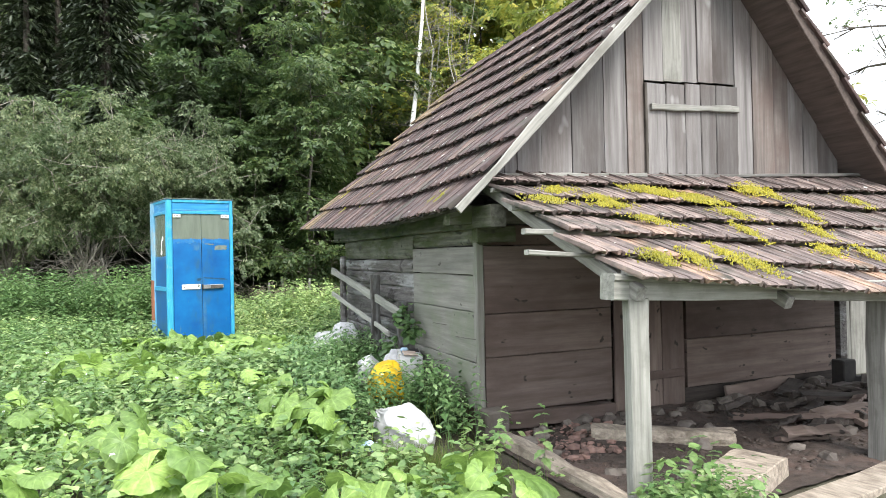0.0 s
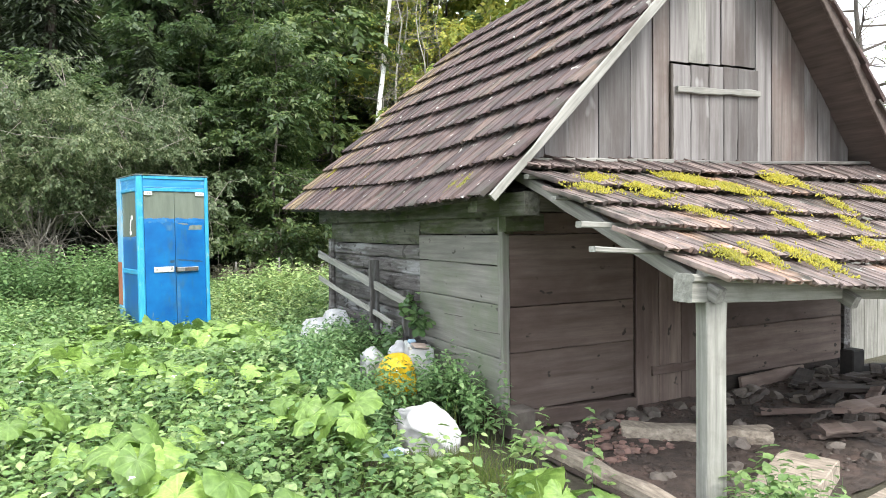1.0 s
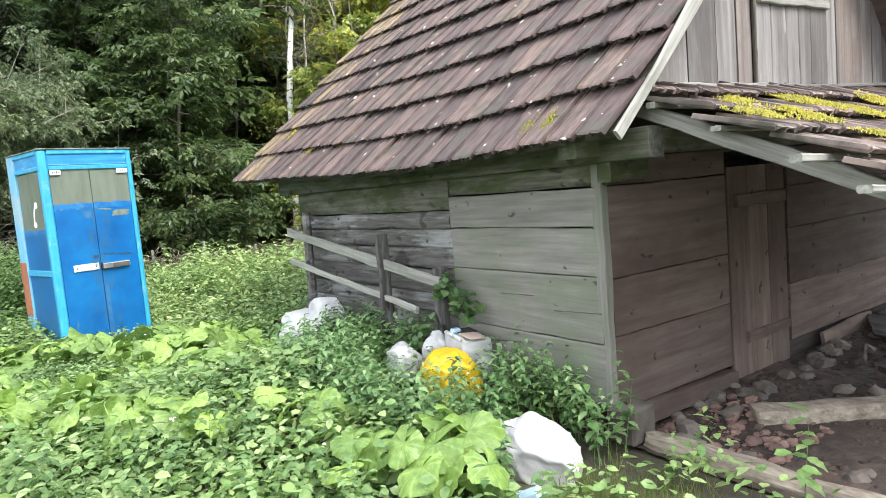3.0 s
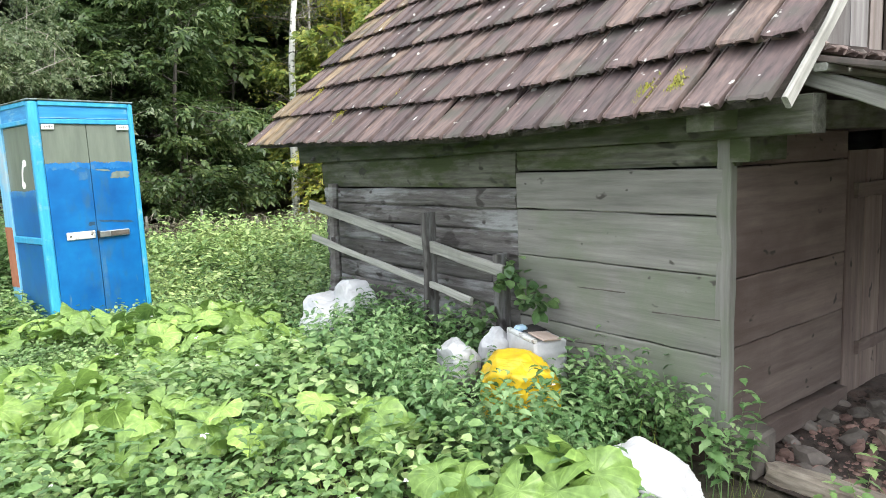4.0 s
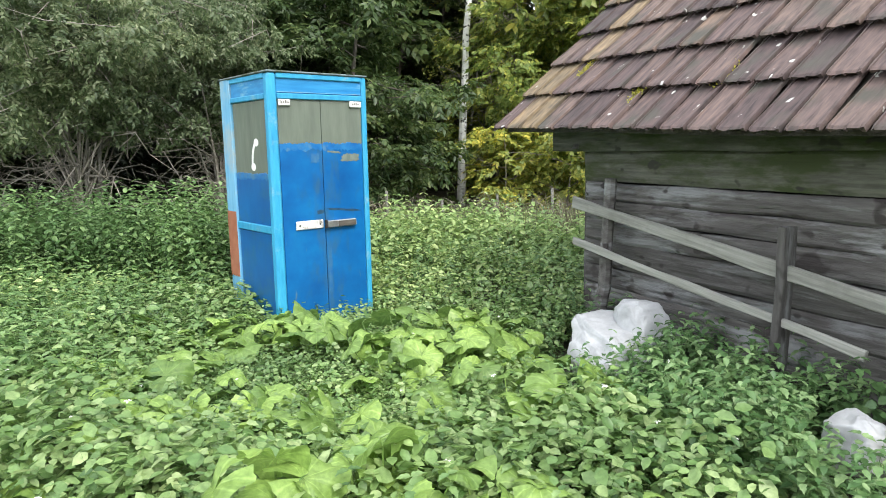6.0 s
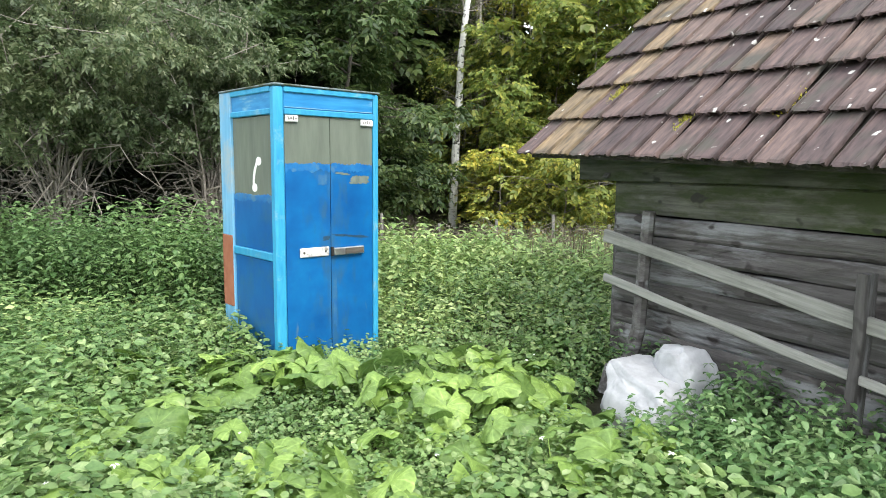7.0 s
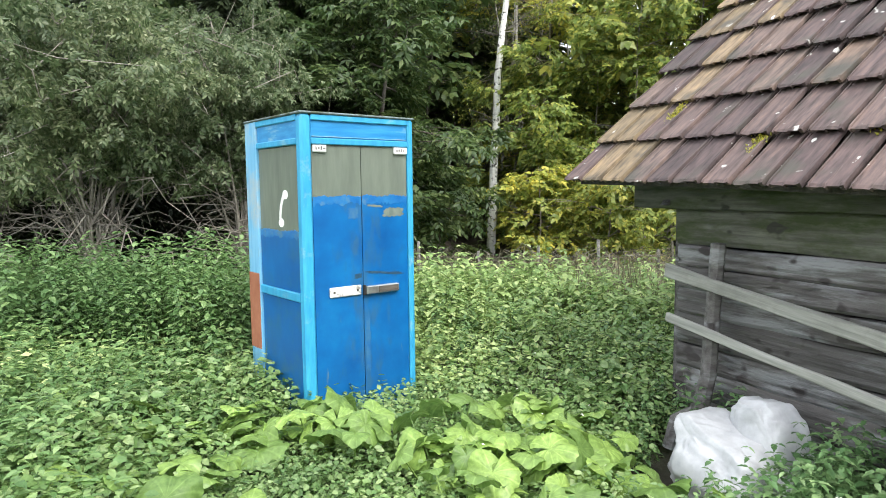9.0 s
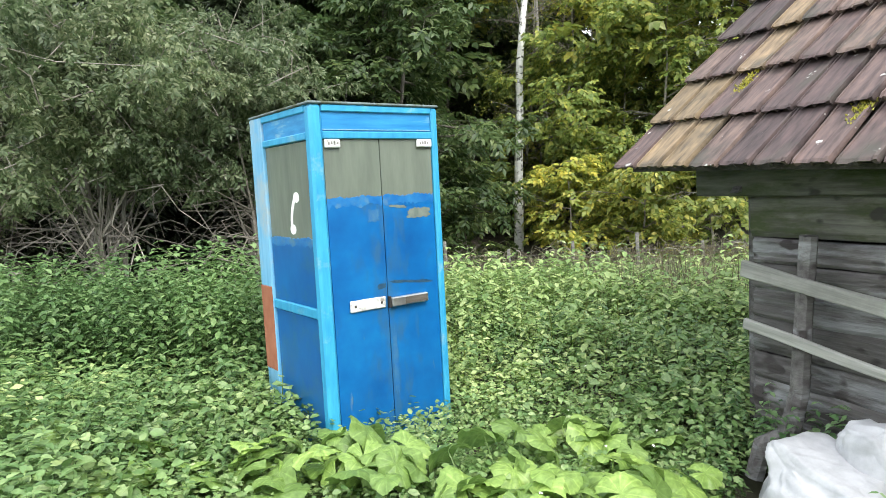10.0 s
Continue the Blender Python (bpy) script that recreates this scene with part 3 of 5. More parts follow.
# boarding under the tiles, verge boards, rafters' ends
bm = bmesh.new()
LOW = Vector((0, 0, -0.03))
cuts = [-0.4 + 5.14 * i / 10 for i in range(11)]
rows4 = [[bm.verts.new(roof_left(v, t) + LOW * f) for t, f in ((0.1, 1.0), (3.86, 1.0), (3.86, 1.9), (0.1, 1.9))] for v in cuts]
for a, b in zip(rows4, rows4[1:]):
    for k in range(4):
        bm.faces.new((a[k], a[(k + 1) % 4], b[(k + 1) % 4], b[k]))
bm.faces.new(rows4[0])
bm.faces.new(rows4[-1][::-1])
part("roof_boarding", bm, DARK_WOOD, barn)
bm = bmesh.new()
vs = [bm.verts.new((u, v, z - d)) for d in (0.05, 0.085) for u, v, z in ((RIDGE_U, -0.42, RIDGE_Z), (RIDGE_U, 4.74, RIDGE_Z), (RIGHT_U, 4.74, RIGHT_Z), (RIGHT_U, -0.42, RIGHT_Z))]
for f in ((0, 1, 2, 3), (7, 6, 5, 4), (0, 4, 5, 1), (1, 5, 6, 2), (2, 6, 7, 3), (3, 7, 4, 0)):
    bm.faces.new([vs[i] for i in f])
part("roof_boarding", bm, SOFFIT, barn)
p, q = roof_left(-0.44, 0.03), roof_left(-0.44, 3.85)
beam("verge_board", p + Vector((0.0, -0.01, -0.015)), q + Vector((0.0, -0.01, -0.015)), 0.025, 0.07, PALE_WOOD, label="grey split verge board", wobble=0.012)
beam("verge_board", (RIDGE_U, -0.44, RIDGE_Z - 0.07), (RIGHT_U, -0.44, RIGHT_Z - 0.07), 0.03, 0.1, SOFFIT)


# one clay tile: local x across, y up the slope, z out; a side rib, a toothed lower lip that stands clear of the next row
def tile_mesh(width, length, seed, material, middle):
    r = random.Random(seed)
    prof = [(0.0, 0.0), (0.004, 0.008), (0.05, 0.009), (0.06, 0.002), (0.3, 0.0), (0.46, 0.0), (0.48, -0.016 if middle else 0.0), (0.52, -0.016 if middle else 0.0), (0.54, 0.002), (0.85, 0.001), (0.9, 0.01), (0.99, 0.009), (1.0, -0.004)]
    verts, faces = [], []
    for j, (y, lift) in enumerate(((0.0, 0.056), (0.02, 0.06), (length * 0.5, 0.03), (length, 0.0))):
        for i, (x, z) in enumerate(prof):
            tooth = r.uniform(-0.008, 0.006) if j == 0 else 0
            verts.append((x * width, y + tooth, z + lift + (r.uniform(-0.003, 0.003) if j < 2 else 0)))
    n = len(prof)
    for j in range(3):
        for i in range(n - 1):
            o = j * n + i
            faces.append((o, o + 1, o + n + 1, o + n))
    k = len(verts)
    verts += [(x * width, 0.004, 0.034 + (0.016 if i % 4 < 2 else 0.0)) for i, (x, _) in enumerate(prof)]
    verts += [(x * width, length, -0.016) for x, _ in prof]
    for i in range(n - 1):
        faces += [(k + i, k + i + 1, i + 1, i), (k + n + i, k + n + i + 1, k + i + 1, k + i)]
    faces += [(k, 0, n, 2 * n, 3 * n, k + n), (k + n - 1, k + 2 * n - 1, 4 * n - 1, 3 * n - 1, 2 * n - 1, n - 1)]
    return mesh_from("tile", verts, faces, material)


LICHEN_TILE = tile_surface("lichen_tile", [(0.0, (0.1, 0.072, 0.05)), (0.5, (0.15, 0.112, 0.068)), (1.0, (0.2, 0.145, 0.09))])
OLD_TILES = [tile_mesh(0.18, 0.46, q, LICHEN_TILE, False) for q in range(3)]
ROOF_TILES = [tile_mesh(0.18, 0.46, q, TILE, False) for q in range(5)]
SHED_TILES = [tile_mesh(0.2, 0.42, q + 9, SHED_TILE, True) for q in range(5)]


def lay_tiles(parent, origin, across, up, columns, rows, rng, meshes):
    across, level = Vector(across).normalized(), up
    for j in range(rows):
        for i in range(columns):
            up = Vector(level(i) if callable(level) else level).normalized()
            n = across.cross(up).normalized()
            p = Vector(origin(i, j)) + n * rng.uniform(0, 0.008)
            m = Matrix((across, up, n)).transposed().to_4x4()
            m.translation = p
            m = m @ pose(0, 0, 0, rng.uniform(-1.2, 1.2), rng.uniform(-1.5, 1.5), rng.uniform(-1.5, 1.5))
            put("tile", rng.choice(OLD_TILES if meshes is ROOF_TILES and columns > 5 and i < 5 and rng.random() < 0.62 - 0.12 * i else meshes), parent, m)


# ---- lean-to ----
def shed_z(v, u=0.0):
    return 2.2 - (0.41 + 0.05 * u) * (-0.35 - v)


for u in (0.03, 1.1, 2.2, 3.3, 4.4):
    beam("rafter", (u, -0.1, shed_z(-0.1, u) - 0.12), (u, -2.02, shed_z(-2.02, u) - 0.12), 0.06, 0.08, GREY_WOOD)
for v, a in ((-0.45, -0.06), (-0.85, -0.12), (-1.28, -0.26), (-1.6, -0.42), (-1.95, -0.1)):
    beam("batten", (a, v, shed_z(v) - 0.055), (4.7, v, shed_z(v, 4.7) - 0.055), 0.055, 0.025, PALE_WOOD)
beam("eave_board", (-0.02, -1.98, shed_z(-1.98) - 0.02), (1.35, -2.04, shed_z(-2.04, 1.35) - 0.03), 0.14, 0.025, PALE_WOOD, label="bleached eave board")
beam("front_beam", (-0.1, -1.9, 1.44), (4.6, -1.9, 1.2), 0.125, 0.125, PALE_WOOD, wobble=0.012)
upright("post", 0.005, -1.92, 0.1, 1.37, 0.108, PALE_WOOD, 0.11, across=-18, wobble=0.004, label="grey-white square lean-to post")
upright("post", 2.06, -1.86, 0.05, 1.26, 0.17, GREY_WOOD, 0.14, wobble=0.007)

# ---- telephone booth ----
booth = thing("telephone_booth", "weathered bright blue telephone booth standing among weeds", "telephone booth", Matrix.Translation((-4.21, 9.645, 0.2)) @ pose(0, 0, 0, 0, 0, 39.4))
W, H = 0.955, 2.32


def booth_box(name, x0, y0, z0, x1, y1, z1, material, label="", bevel=0.006, parent=booth):
    return part(name, box(x0, y0, z0, x1, y1, z1, bevel), material, parent, label)


booth_box("corner_post", 0, 0, 0, 0.085, 0.085, H - 0.016, FRAME_BLUE, bevel=0.018)
booth_box("corner_post", W - 0.05, 0, 0, W, 0.06, H - 0.016, FRAME_BLUE, bevel=0.014)
booth_box("corner_post", 0, W - 0.2, 0, 0.04, W, H - 0.016, FADED_BLUE, "faded pale blue wide corner board")
booth_box("corner_post", W - 0.06, W - 0.06, 0, W, W, H - 0.016, FRAME_BLUE)
booth_box("cap", -0.006, -0.006, H - 0.016, W + 0.006, W + 0.006, H, CAP, "dirty mossy roof plate", 0.005)
booth_box("header_panel", 0.085, 0.02, H - 0.20, W - 0.05, 0.04, H - 0.016, HEADER_BLUE)
booth_box("trim", 0.085, 0.004, H - 0.06, W - 0.05, 0.045, H - 0.016, FRAME_BLUE)
booth_box("trim", 0.085, 0.004, H - 0.225, W - 0.05, 0.045, H - 0.18, FRAME_BLUE)
booth_box("header_panel", 0.015, 0.085, H - 0.20, 0.035, W - 0.2, H - 0.016, HEADER_BLUE)
booth_box("trim", 0.002, 0.085, H - 0.06, 0.04, W - 0.2, H - 0.016, FRAME_BLUE)
booth_box("trim", 0.002, 0.085, H - 0.225, 0.04, W - 0.2, H - 0.18, FRAME_BLUE)
booth_box("mid_rail", 0.004, 0.085, 0.98, 0.045, W - 0.2, 1.045, FRAME_BLUE)
for x0, x1 in ((0.09, 0.487), (0.493, W - 0.055)):
    booth_box("door_leaf", x0, 0.02, 0.03, x1, 0.045, 1.70, DOOR_BLUE, bevel=0.0015)
    booth_box("door_glass", x0, 0.022, 1.7005, x1, 0.041, H - 0.226, GLASS, bevel=0.001)
booth_box("side_panel", 0.018, 0.09, 0.03, 0.035, W - 0.205, 0.978, DEEP_BLUE)
booth_box("side_panel", 0.018, 0.09, 1.047, 0.035, W - 0.205, 1.46, DEEP_BLUE, bevel=0.0015)
booth_box("side_glass", 0.02, 0.09, 1.462, 0.034, W - 0.205, H - 0.226, GLASS)
booth_box("back_panel", 0.05, W - 0.035, 0.03, W - 0.06, W - 0.02, H - 0.03, DEEP_BLUE)
booth_box("side_panel", W - 0.035, 0.07, 0.03, W - 0.02, W - 0.07, 1.46, DEEP_BLUE)
booth_box("side_glass", W - 0.034, 0.07, 1.462, W - 0.022, W - 0.07, H - 0.03, GLASS)
booth_box("rust_patch", -0.003, W - 0.19, 0.52, 0.004, W + 0.003, 1.13, RUST, "bare rust-red primer patch")
booth_box("plate", 0.20, 0.005, 1.0, 0.465, 0.019, 1.075, WHITE_PLATE, "white screwed plate")
booth_box("handle", 0.50, -0.02, 1.0, 0.79, 0.019, 1.06, METAL, "dull metal door handle")
booth_box("hinge", 0.092, 0.0, H - 0.28, 0.2, 0.018, H - 0.228, WHITE_PLATE)
booth_box("hinge", W - 0.18, 0.0, H - 0.28, W - 0.058, 0.018, H - 0.228, WHITE_PLATE)
for x0 in (0.1, W - 0.172):
    for k in range(4):
        booth_box("smudge", x0 + 0.012 + 0.02 * k, -0.0015, H - 0.262 + 0.004 * (k % 2), x0 + 0.024 + 0.02 * k, 0.0, H - 0.247 + 0.005 * (k % 3), GREY_WOOD, "grey worn mark", 0.0004)
booth_box("handle_grip", 0.6, -0.0225, 1.008, 0.78, -0.02, 1.052, DARK_WOOD, "brown worn grip strip", 0.001)
booth_box("lock_case", 0.483, -0.006, 0.995, 0.5, 0.019, 1.07, IRON, "dark lock edge", 0.002)
booth_box("header_strip", 0.09, 0.012, H - 0.172, W - 0.055, 0.022, H - 0.165, FADED_BLUE)
for x in (0.235, 0.43):
    booth_box("screw", x - 0.008, 0.0, 1.03, x + 0.008, 0.006, 1.046, DARK_WOOD, bevel=0.002)
# painted edge of the blue on the panes: an uneven brush line
rbk = random.Random(2)


def brush_edge(name, along_x, a, b, z, depth):
    n = 26
    verts, faces = [], []
    low = [rbk.uniform(0, 0.03) for _ in range(n + 1)]
    for i in range(n + 1):
        x = a + (b - a) * i / n
        top = z + 0.016 + rbk.uniform(-0.007, 0.007) + 0.006 * math.sin(i * 0.45)
        for d in (depth - 0.002, depth + 0.003):
            verts += [(x, d, z - 0.025 - low[i]) if along_x else (d, x, z - 0.025 - low[i]), (x, d, top) if along_x else (d, x, top)]
    for i in range(n):
        o = i * 4
        faces += [(o, o + 4, o + 5, o + 1), (o + 1, o + 5, o + 7, o + 3), (o + 2, o + 3, o + 7, o + 6)]
    put(name, mesh_from(name, verts, faces, THIN_BLUE), booth)


brush_edge("paint_edge", True, 0.09, 0.487, 1.715, 0.0212)
brush_edge("paint_edge", True, 0.493, W - 0.055, 1.715, 0.0212)
brush_edge("paint_edge", False, 0.09, W - 0.205, 1.47, 0.0192)
# worn spots, scuffs and drips on the doors
WORN = surface("worn", (0.10, 0.135, 0.12), (0.19, 0.225, 0.19), 14, rough=0.5, relief=0.1, vary=0)
SCUFF = surface("scuff", (0.006, 0.04, 0.09), (0.03, 0.08, 0.13), 20, rough=0.5, relief=0.1, vary=0)
RUBBED = surface("rubbed", (0.004, 0.105, 0.31), (0.05, 0.16, 0.28), 16, rough=0.5, relief=0.1, vary=0)


def worn_spot(x0, x1, z0, z1, material, label, slope=0.0):
    """One thin ragged patch on a door leaf."""
    cx, cz, w, h = (x0 + x1) / 2, (z0 + z1) / 2, (x1 - x0) / 2, (z1 - z0) / 2
    verts = []
    for j in range(40):
        t = j * math.pi / 20
        r = rbk.uniform(0.72, 1.1) / max(abs(math.cos(t)), abs(math.sin(t))) ** 0.6
        verts.append((cx + w * r * math.cos(t), 0.0194, cz + h * r * math.sin(t) + slope * w * math.cos(t)))
    put("worn_spot", mesh_from("worn_spot", verts, [tuple(range(40))], material), booth, label=label)


worn_spot(0.67, 0.87, 1.565, 1.645, WORN, "bare scraped patch in the blue paint")
worn_spot(0.53, 0.68, 1.645, 1.665, WORN, "bare scraped patch in the blue paint", -0.1)
worn_spot(0.37, 0.46, 1.56, 1.65, RUBBED, "rubbed blue paint")
worn_spot(0.51, 0.86, 1.135, 1.155, SCUFF, "dark scuff over the door handle", -0.12)
worn_spot(0.41, 0.48, 1.12, 1.16, SCUFF, "dark scuff over the door handle")
worn_spot(0.505, 0.545, 0.4, 0.86, RUBBED, "rubbed blue paint")
# handset sign on the side pane: a bowed grip with two round ends
verts, faces = [], []


def sign_point(f, side):
    """Across the pane: f along the grip, side to the front."""
    ry, rz = 0.05 * math.cos(2.2 * (f - 0.5)) - 0.03 - side, 0.25 * (f - 0.5)
    return 0.36 + ry * 0.94 - rz * 0.34, 1.65 + rz * 0.94 + ry * 0.34


for i in range(13):
    f = i / 12
    for side in (-0.017, 0.017):
        y, z = sign_point(f, side)
        verts += [(0.0185, y, z), (0.0205, y, z)]
for i in range(12):
    o = i * 4
    faces += [(o, o + 2, o + 6, o + 4), (o, o + 4, o + 5, o + 1), (o + 2, o + 3, o + 7, o + 6)]
for f in (0.06, 0.94):
    cy, cz = sign_point(f, 0.018)
    k = len(verts)
    verts += [(0.018, cy + 0.044 * math.cos(a * 0.5236), cz + 0.034 * math.sin(a * 0.5236)) for a in range(12)]
    verts += [(0.0205, cy + 0.044 * math.cos(a * 0.5236), cz + 0.034 * math.sin(a * 0.5236)) for a in range(12)]
    faces.append(tuple(range(k, k + 12)))
    faces += [(k + a, k + (a + 1) % 12, k + 12 + (a + 1) % 12, k + 12 + a) for a in range(12)]
put("handset_sign", mesh_from("handset_sign", verts, faces, WHITE_PAINT), booth, label="white painted telephone handset sign")

# ---- plants ----
def kite(w=0.5, fold=0.12):
    """A leaf along x, length 1."""
    return np.array([(0, 0, 0), (0.3, w / 2, fold), (0.68, w * 0.42, fold * 0.6), (1, 0, -0.08), (0.68, -w * 0.42, fold * 0.6), (0.3, -w / 2, fold)]), np.array([(0, 3, 1), (1, 3, 2), (0, 5, 3), (5, 4, 3)])


def toothed(w=0.6, fold=0.08):
    """A leaf along x, length 1, with a few coarse teeth."""
    rim = ((0.1, 0.62), (0.3, 1.0), (0.4, 0.72), (0.6, 0.8), (0.7, 0.45))
    v = [(0, 0, 0), (1, 0, -0.1), (0.5, 0, 0.0)] + [(x, y * w / 2, fold * y) for x, y in rim] + [(x, -y * w / 2, fold * y) for x, y in rim]
    f = [(2, 0, 3), (2, 3, 4), (2, 4, 5), (2, 5, 6), (2, 6, 7), (2, 7, 1)]
    return np.array(v), np.array(f + [(a, c + (5 if c > 2 else 0), b + (5 if b > 2 else 0)) for a, b, c in f])


def flat_kite(w=0.5):
    return np.array([(0, 0, 0), (0.4, w / 2, 0.05), (1, 0, -0.08), (0.4, -w / 2, 0.05)]), np.array([(0, 2, 1), (0, 3, 2)])


def spray(kind, rng):
    """A twig's worth of leaves, length 1: pinnate (ash) or two-ranked (beech, hazel)."""
    lv, lf = flat_kite(0.42 if kind == "ash" else 0.62)
    pos, yaw, pit, siz = [], [], [], []
    for i in range(4):
        x = 0.2 + 0.22 * i
        for side in (-1, 1):
            pos.append((x, 0.0, 0.03 * math.sin(i) - 0.12 * x * x))
            yaw.append(side * (1.05 if kind == "ash" else 0.8) + rng.normal(0, 0.15))
            pit.append(rng.normal(0.25, 0.25))
            siz.append((0.42 if kind == "ash" else 0.36) * rng.uniform(0.8, 1.15))
    pos.append((0.9, 0, -0.1)), yaw.append(0.0), pit.append(0.3), siz.append(0.4)
    m = turned(rng, np.array(pos), np.array(yaw), np.array(pit), rng.normal(0, 0.3, len(pos)), np.array(siz))
    w = np.einsum("kij,nj->kni", m[:, :, :3], lv) + m[:, None, :, 3]
    return w.reshape(-1, 3), (lf[None] + (np.arange(len(m)) * 4)[:, None, None]).reshape(-1, 3)


def leaf_cloud(rng, centres, radii, count, size, flat=0.7, droop=0.3):
    """Leaf places scattered in soft blobs: k x 3 x 4."""
    k = len(centres)
    pick = rng.integers(0, k, count)
    d = rng.normal(size=(count, 3))
    d /= np.linalg.norm(d, axis=1)[:, None]
    r = rng.uniform(0.25, 1.0, count) ** 0.6
    pos = centres[pick] + d * (r * radii[pick])[:, None] * np.array([1, 1, flat])
    return turned(rng, pos, rng.uniform(0, 6.283, count), rng.normal(droop, 0.45, count), rng.normal(0, 0.5, count), rng.uniform(0.6, 1.25, count) * size)


def tree(name, x, y, height, spread_r, trunk_r, leaf, bark, seed, leaves=9000, size=0.17, base=0.15, label="", category="tree", lean=0.0, group="", clump=0.5, limbs=14, w=0.5):
    rng = np.random.default_rng(seed)
    z = float(land(x, y)) - 0.1
    root = thing(name, label, category, Matrix.Translation((x, y, z)), group)
    n = 9
    pts, px, py = [], 0.0, 0.0
    for i in range(n):
        pts.append((px, py, height * i / (n - 1)))
        px += rng.normal(lean, 0.12) * height / 12
        py += rng.normal(0, 0.12) * height / 12
    trunk = Pile()
    trunk.add(tube(pts, [trunk_r * (1 - 0.92 * i / (n - 1)) for i in range(n)], 8))
    put("trunk", trunk.mesh("trunk", bark), root)
    centres, radii = [], []
    for k in range(limbs):
        wood = Pile()
        f = base + (1 - base) * (k + rng.uniform(0, 1)) / limbs
        f = min(f, 0.97)
        i = int(f * (n - 1))
        p = np.array(pts[i]) + (np.array(pts[min(i + 1, n - 1)]) - np.array(pts[i])) * (f * (n - 1) - i)
        a = k * 2.4 + rng.normal(0, 0.4)
        reach = spread_r * (0.45 + 0.55 * math.sin(math.pi * min(1, 0.2 + 0.75 * f))) * rng.uniform(0.7, 1.15)
        rise = reach * rng.uniform(0.1, 0.5)
        q = [p + np.array([math.cos(a) * reach * s, math.sin(a) * reach * s, rise * s - 0.15 * reach * s * s]) + rng.normal(0, 0.05, 3) * reach * s for s in (0, 0.3, 0.6, 1.0)]
        r0 = trunk_r * (1 - 0.9 * f) * 0.5 + 0.006
        wood.add(tube(q, [r0, r0 * 0.7, r0 * 0.45, r0 * 0.15], 5))
        for s in (0.35, 0.6, 0.8, 1.0):
            for _ in range(3):
                e = p + (q[3] - p) * s + rng.normal(0, 0.22, 3) * reach * np.array([1, 1, 0.55])
                centres.append(e)
                radii.append(clump * rng.uniform(0.5, 1.1))
                if s > 0.5:
                    b = q[2] if s > 0.9 else q[1]
                    wood.add(tube([b, (b + e) / 2 + rng.normal(0, 0.04, 3), e], [r0 * 0.35, r0 * 0.22, 0.004], 4))
        put("limb", wood.mesh("limb", bark), root)
    v, f = flat_kite(w)
    if leaves:
        cl = leaf_cloud(rng, np.array(centres), np.array(radii), leaves // 9, size * 2.6, droop=0.35)
        out = np.arctan2(cl[:, 1, 3], cl[:, 0, 3]) + rng.normal(0, 0.8, len(cl))
        cl = turned(rng, cl[:, :, 3], out, rng.normal(0.3, 0.3, len(cl)), rng.normal(0, 0.35, len(cl)), rng.uniform(0.65, 1.25, len(cl)) * size * 2.6)
        k2 = len(cl) // 2
        me = spread("crown", [(*spray("ash" if name == "ash_tree" else "hazel", rng), cl[:k2]), (*spray("ash" if name == "ash_tree" else "hazel", rng), cl[k2:])], leaf)
        put("crown", me, root)
    return root


def spruce(x, y, height, radius, seed, label):
    rng = np.random.default_rng(seed)
    root = thing("spruce", label, "tree", Matrix.Translation((x, y, float(land(x, y)) - 0.1)), "spruces at the wood's edge")
    t = Pile()
    t.add(tube([(0, 0, 0), (0.05, 0, height * 0.5), (0, 0, height)], [0.2, 0.12, 0.02], 8))
    put("trunk", t.mesh("trunk", BARK), root)
    n = 10000
    f = rng.uniform(0.06, 1, n) ** 1.0
    f = np.round(f * 30) / 30 + rng.normal(0, 0.006, n)
    a = np.round(rng.uniform(0, 6.283, n) * 9 / 6.283 + f * 40) * 6.283 / 9 + rng.normal(0, 0.12, n)
    r = radius * (1.02 - f) * rng.uniform(0.15, 1, n)
    pos = np.stack([np.cos(a) * r, np.sin(a) * r, f * height - 0.35 * r + rng.normal(0, 0.05, n)], -1)
    v, fc = flat_kite(0.3)
    m = turned(rng, pos, a + rng.normal(0, 0.6, n), rng.normal(0.5, 0.25, n), rng.normal(0, 0.4, n), rng.uniform(0.16, 0.34, n))
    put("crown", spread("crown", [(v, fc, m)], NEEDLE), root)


# the wood's edge and the trees up the slope
rw = random.Random(11)
G = "trees of the wood"
EDGE = "leafy green ash sapling at the edge of the wood"
for i in range(11):
    x = -18.3 + i * 1.38 + rw.uniform(-0.4, 0.4)
    y = 19.3 + rw.uniform(-0.8, 1.2) - 0.05 * x
    high = rw.uniform(6, 9)
    leaf = LEAF_MID if -6.6 < x < -1.5 else LEAF_DARK
    high = high if x > -10.5 else 3.4 + 0.25 * high
    tree("ash_tree", x, y, high, rw.uniform(1.7, 2.4), 0.08, leaf, BARK, 100 + i, 13500, 0.16, 0.1, EDGE, group=G, clump=0.42, limbs=16)
for x, y, h, sd in ((1.7, 21.6, 7.0, 1), (-0.1, 25.0, 9.5, 2), (3.2, 22.6, 9, 3), (4.9, 24, 10, 4), (-3.9, 25, 10, 5), (-1.0, 26.5, 10.5, 6), (2.2, 25.5, 10, 7), (-2.6, 27, 11, 8), (-0.7, 22.7, 5.2, 9), (0.7, 22.9, 5.6, 10)):
    tree("hazel_tree", x, y, h, 2.2, 0.06, LEAF_MID if sd in (5, 8, 6) else LEAF_YELLOW if y > 23.5 else LEAF_LIME, GREY_TWIG, 150 + sd, 13500, 0.145, 0.08, "yellowing light green hazel tree at the edge of the wood", group=G, clump=0.42, limbs=16)
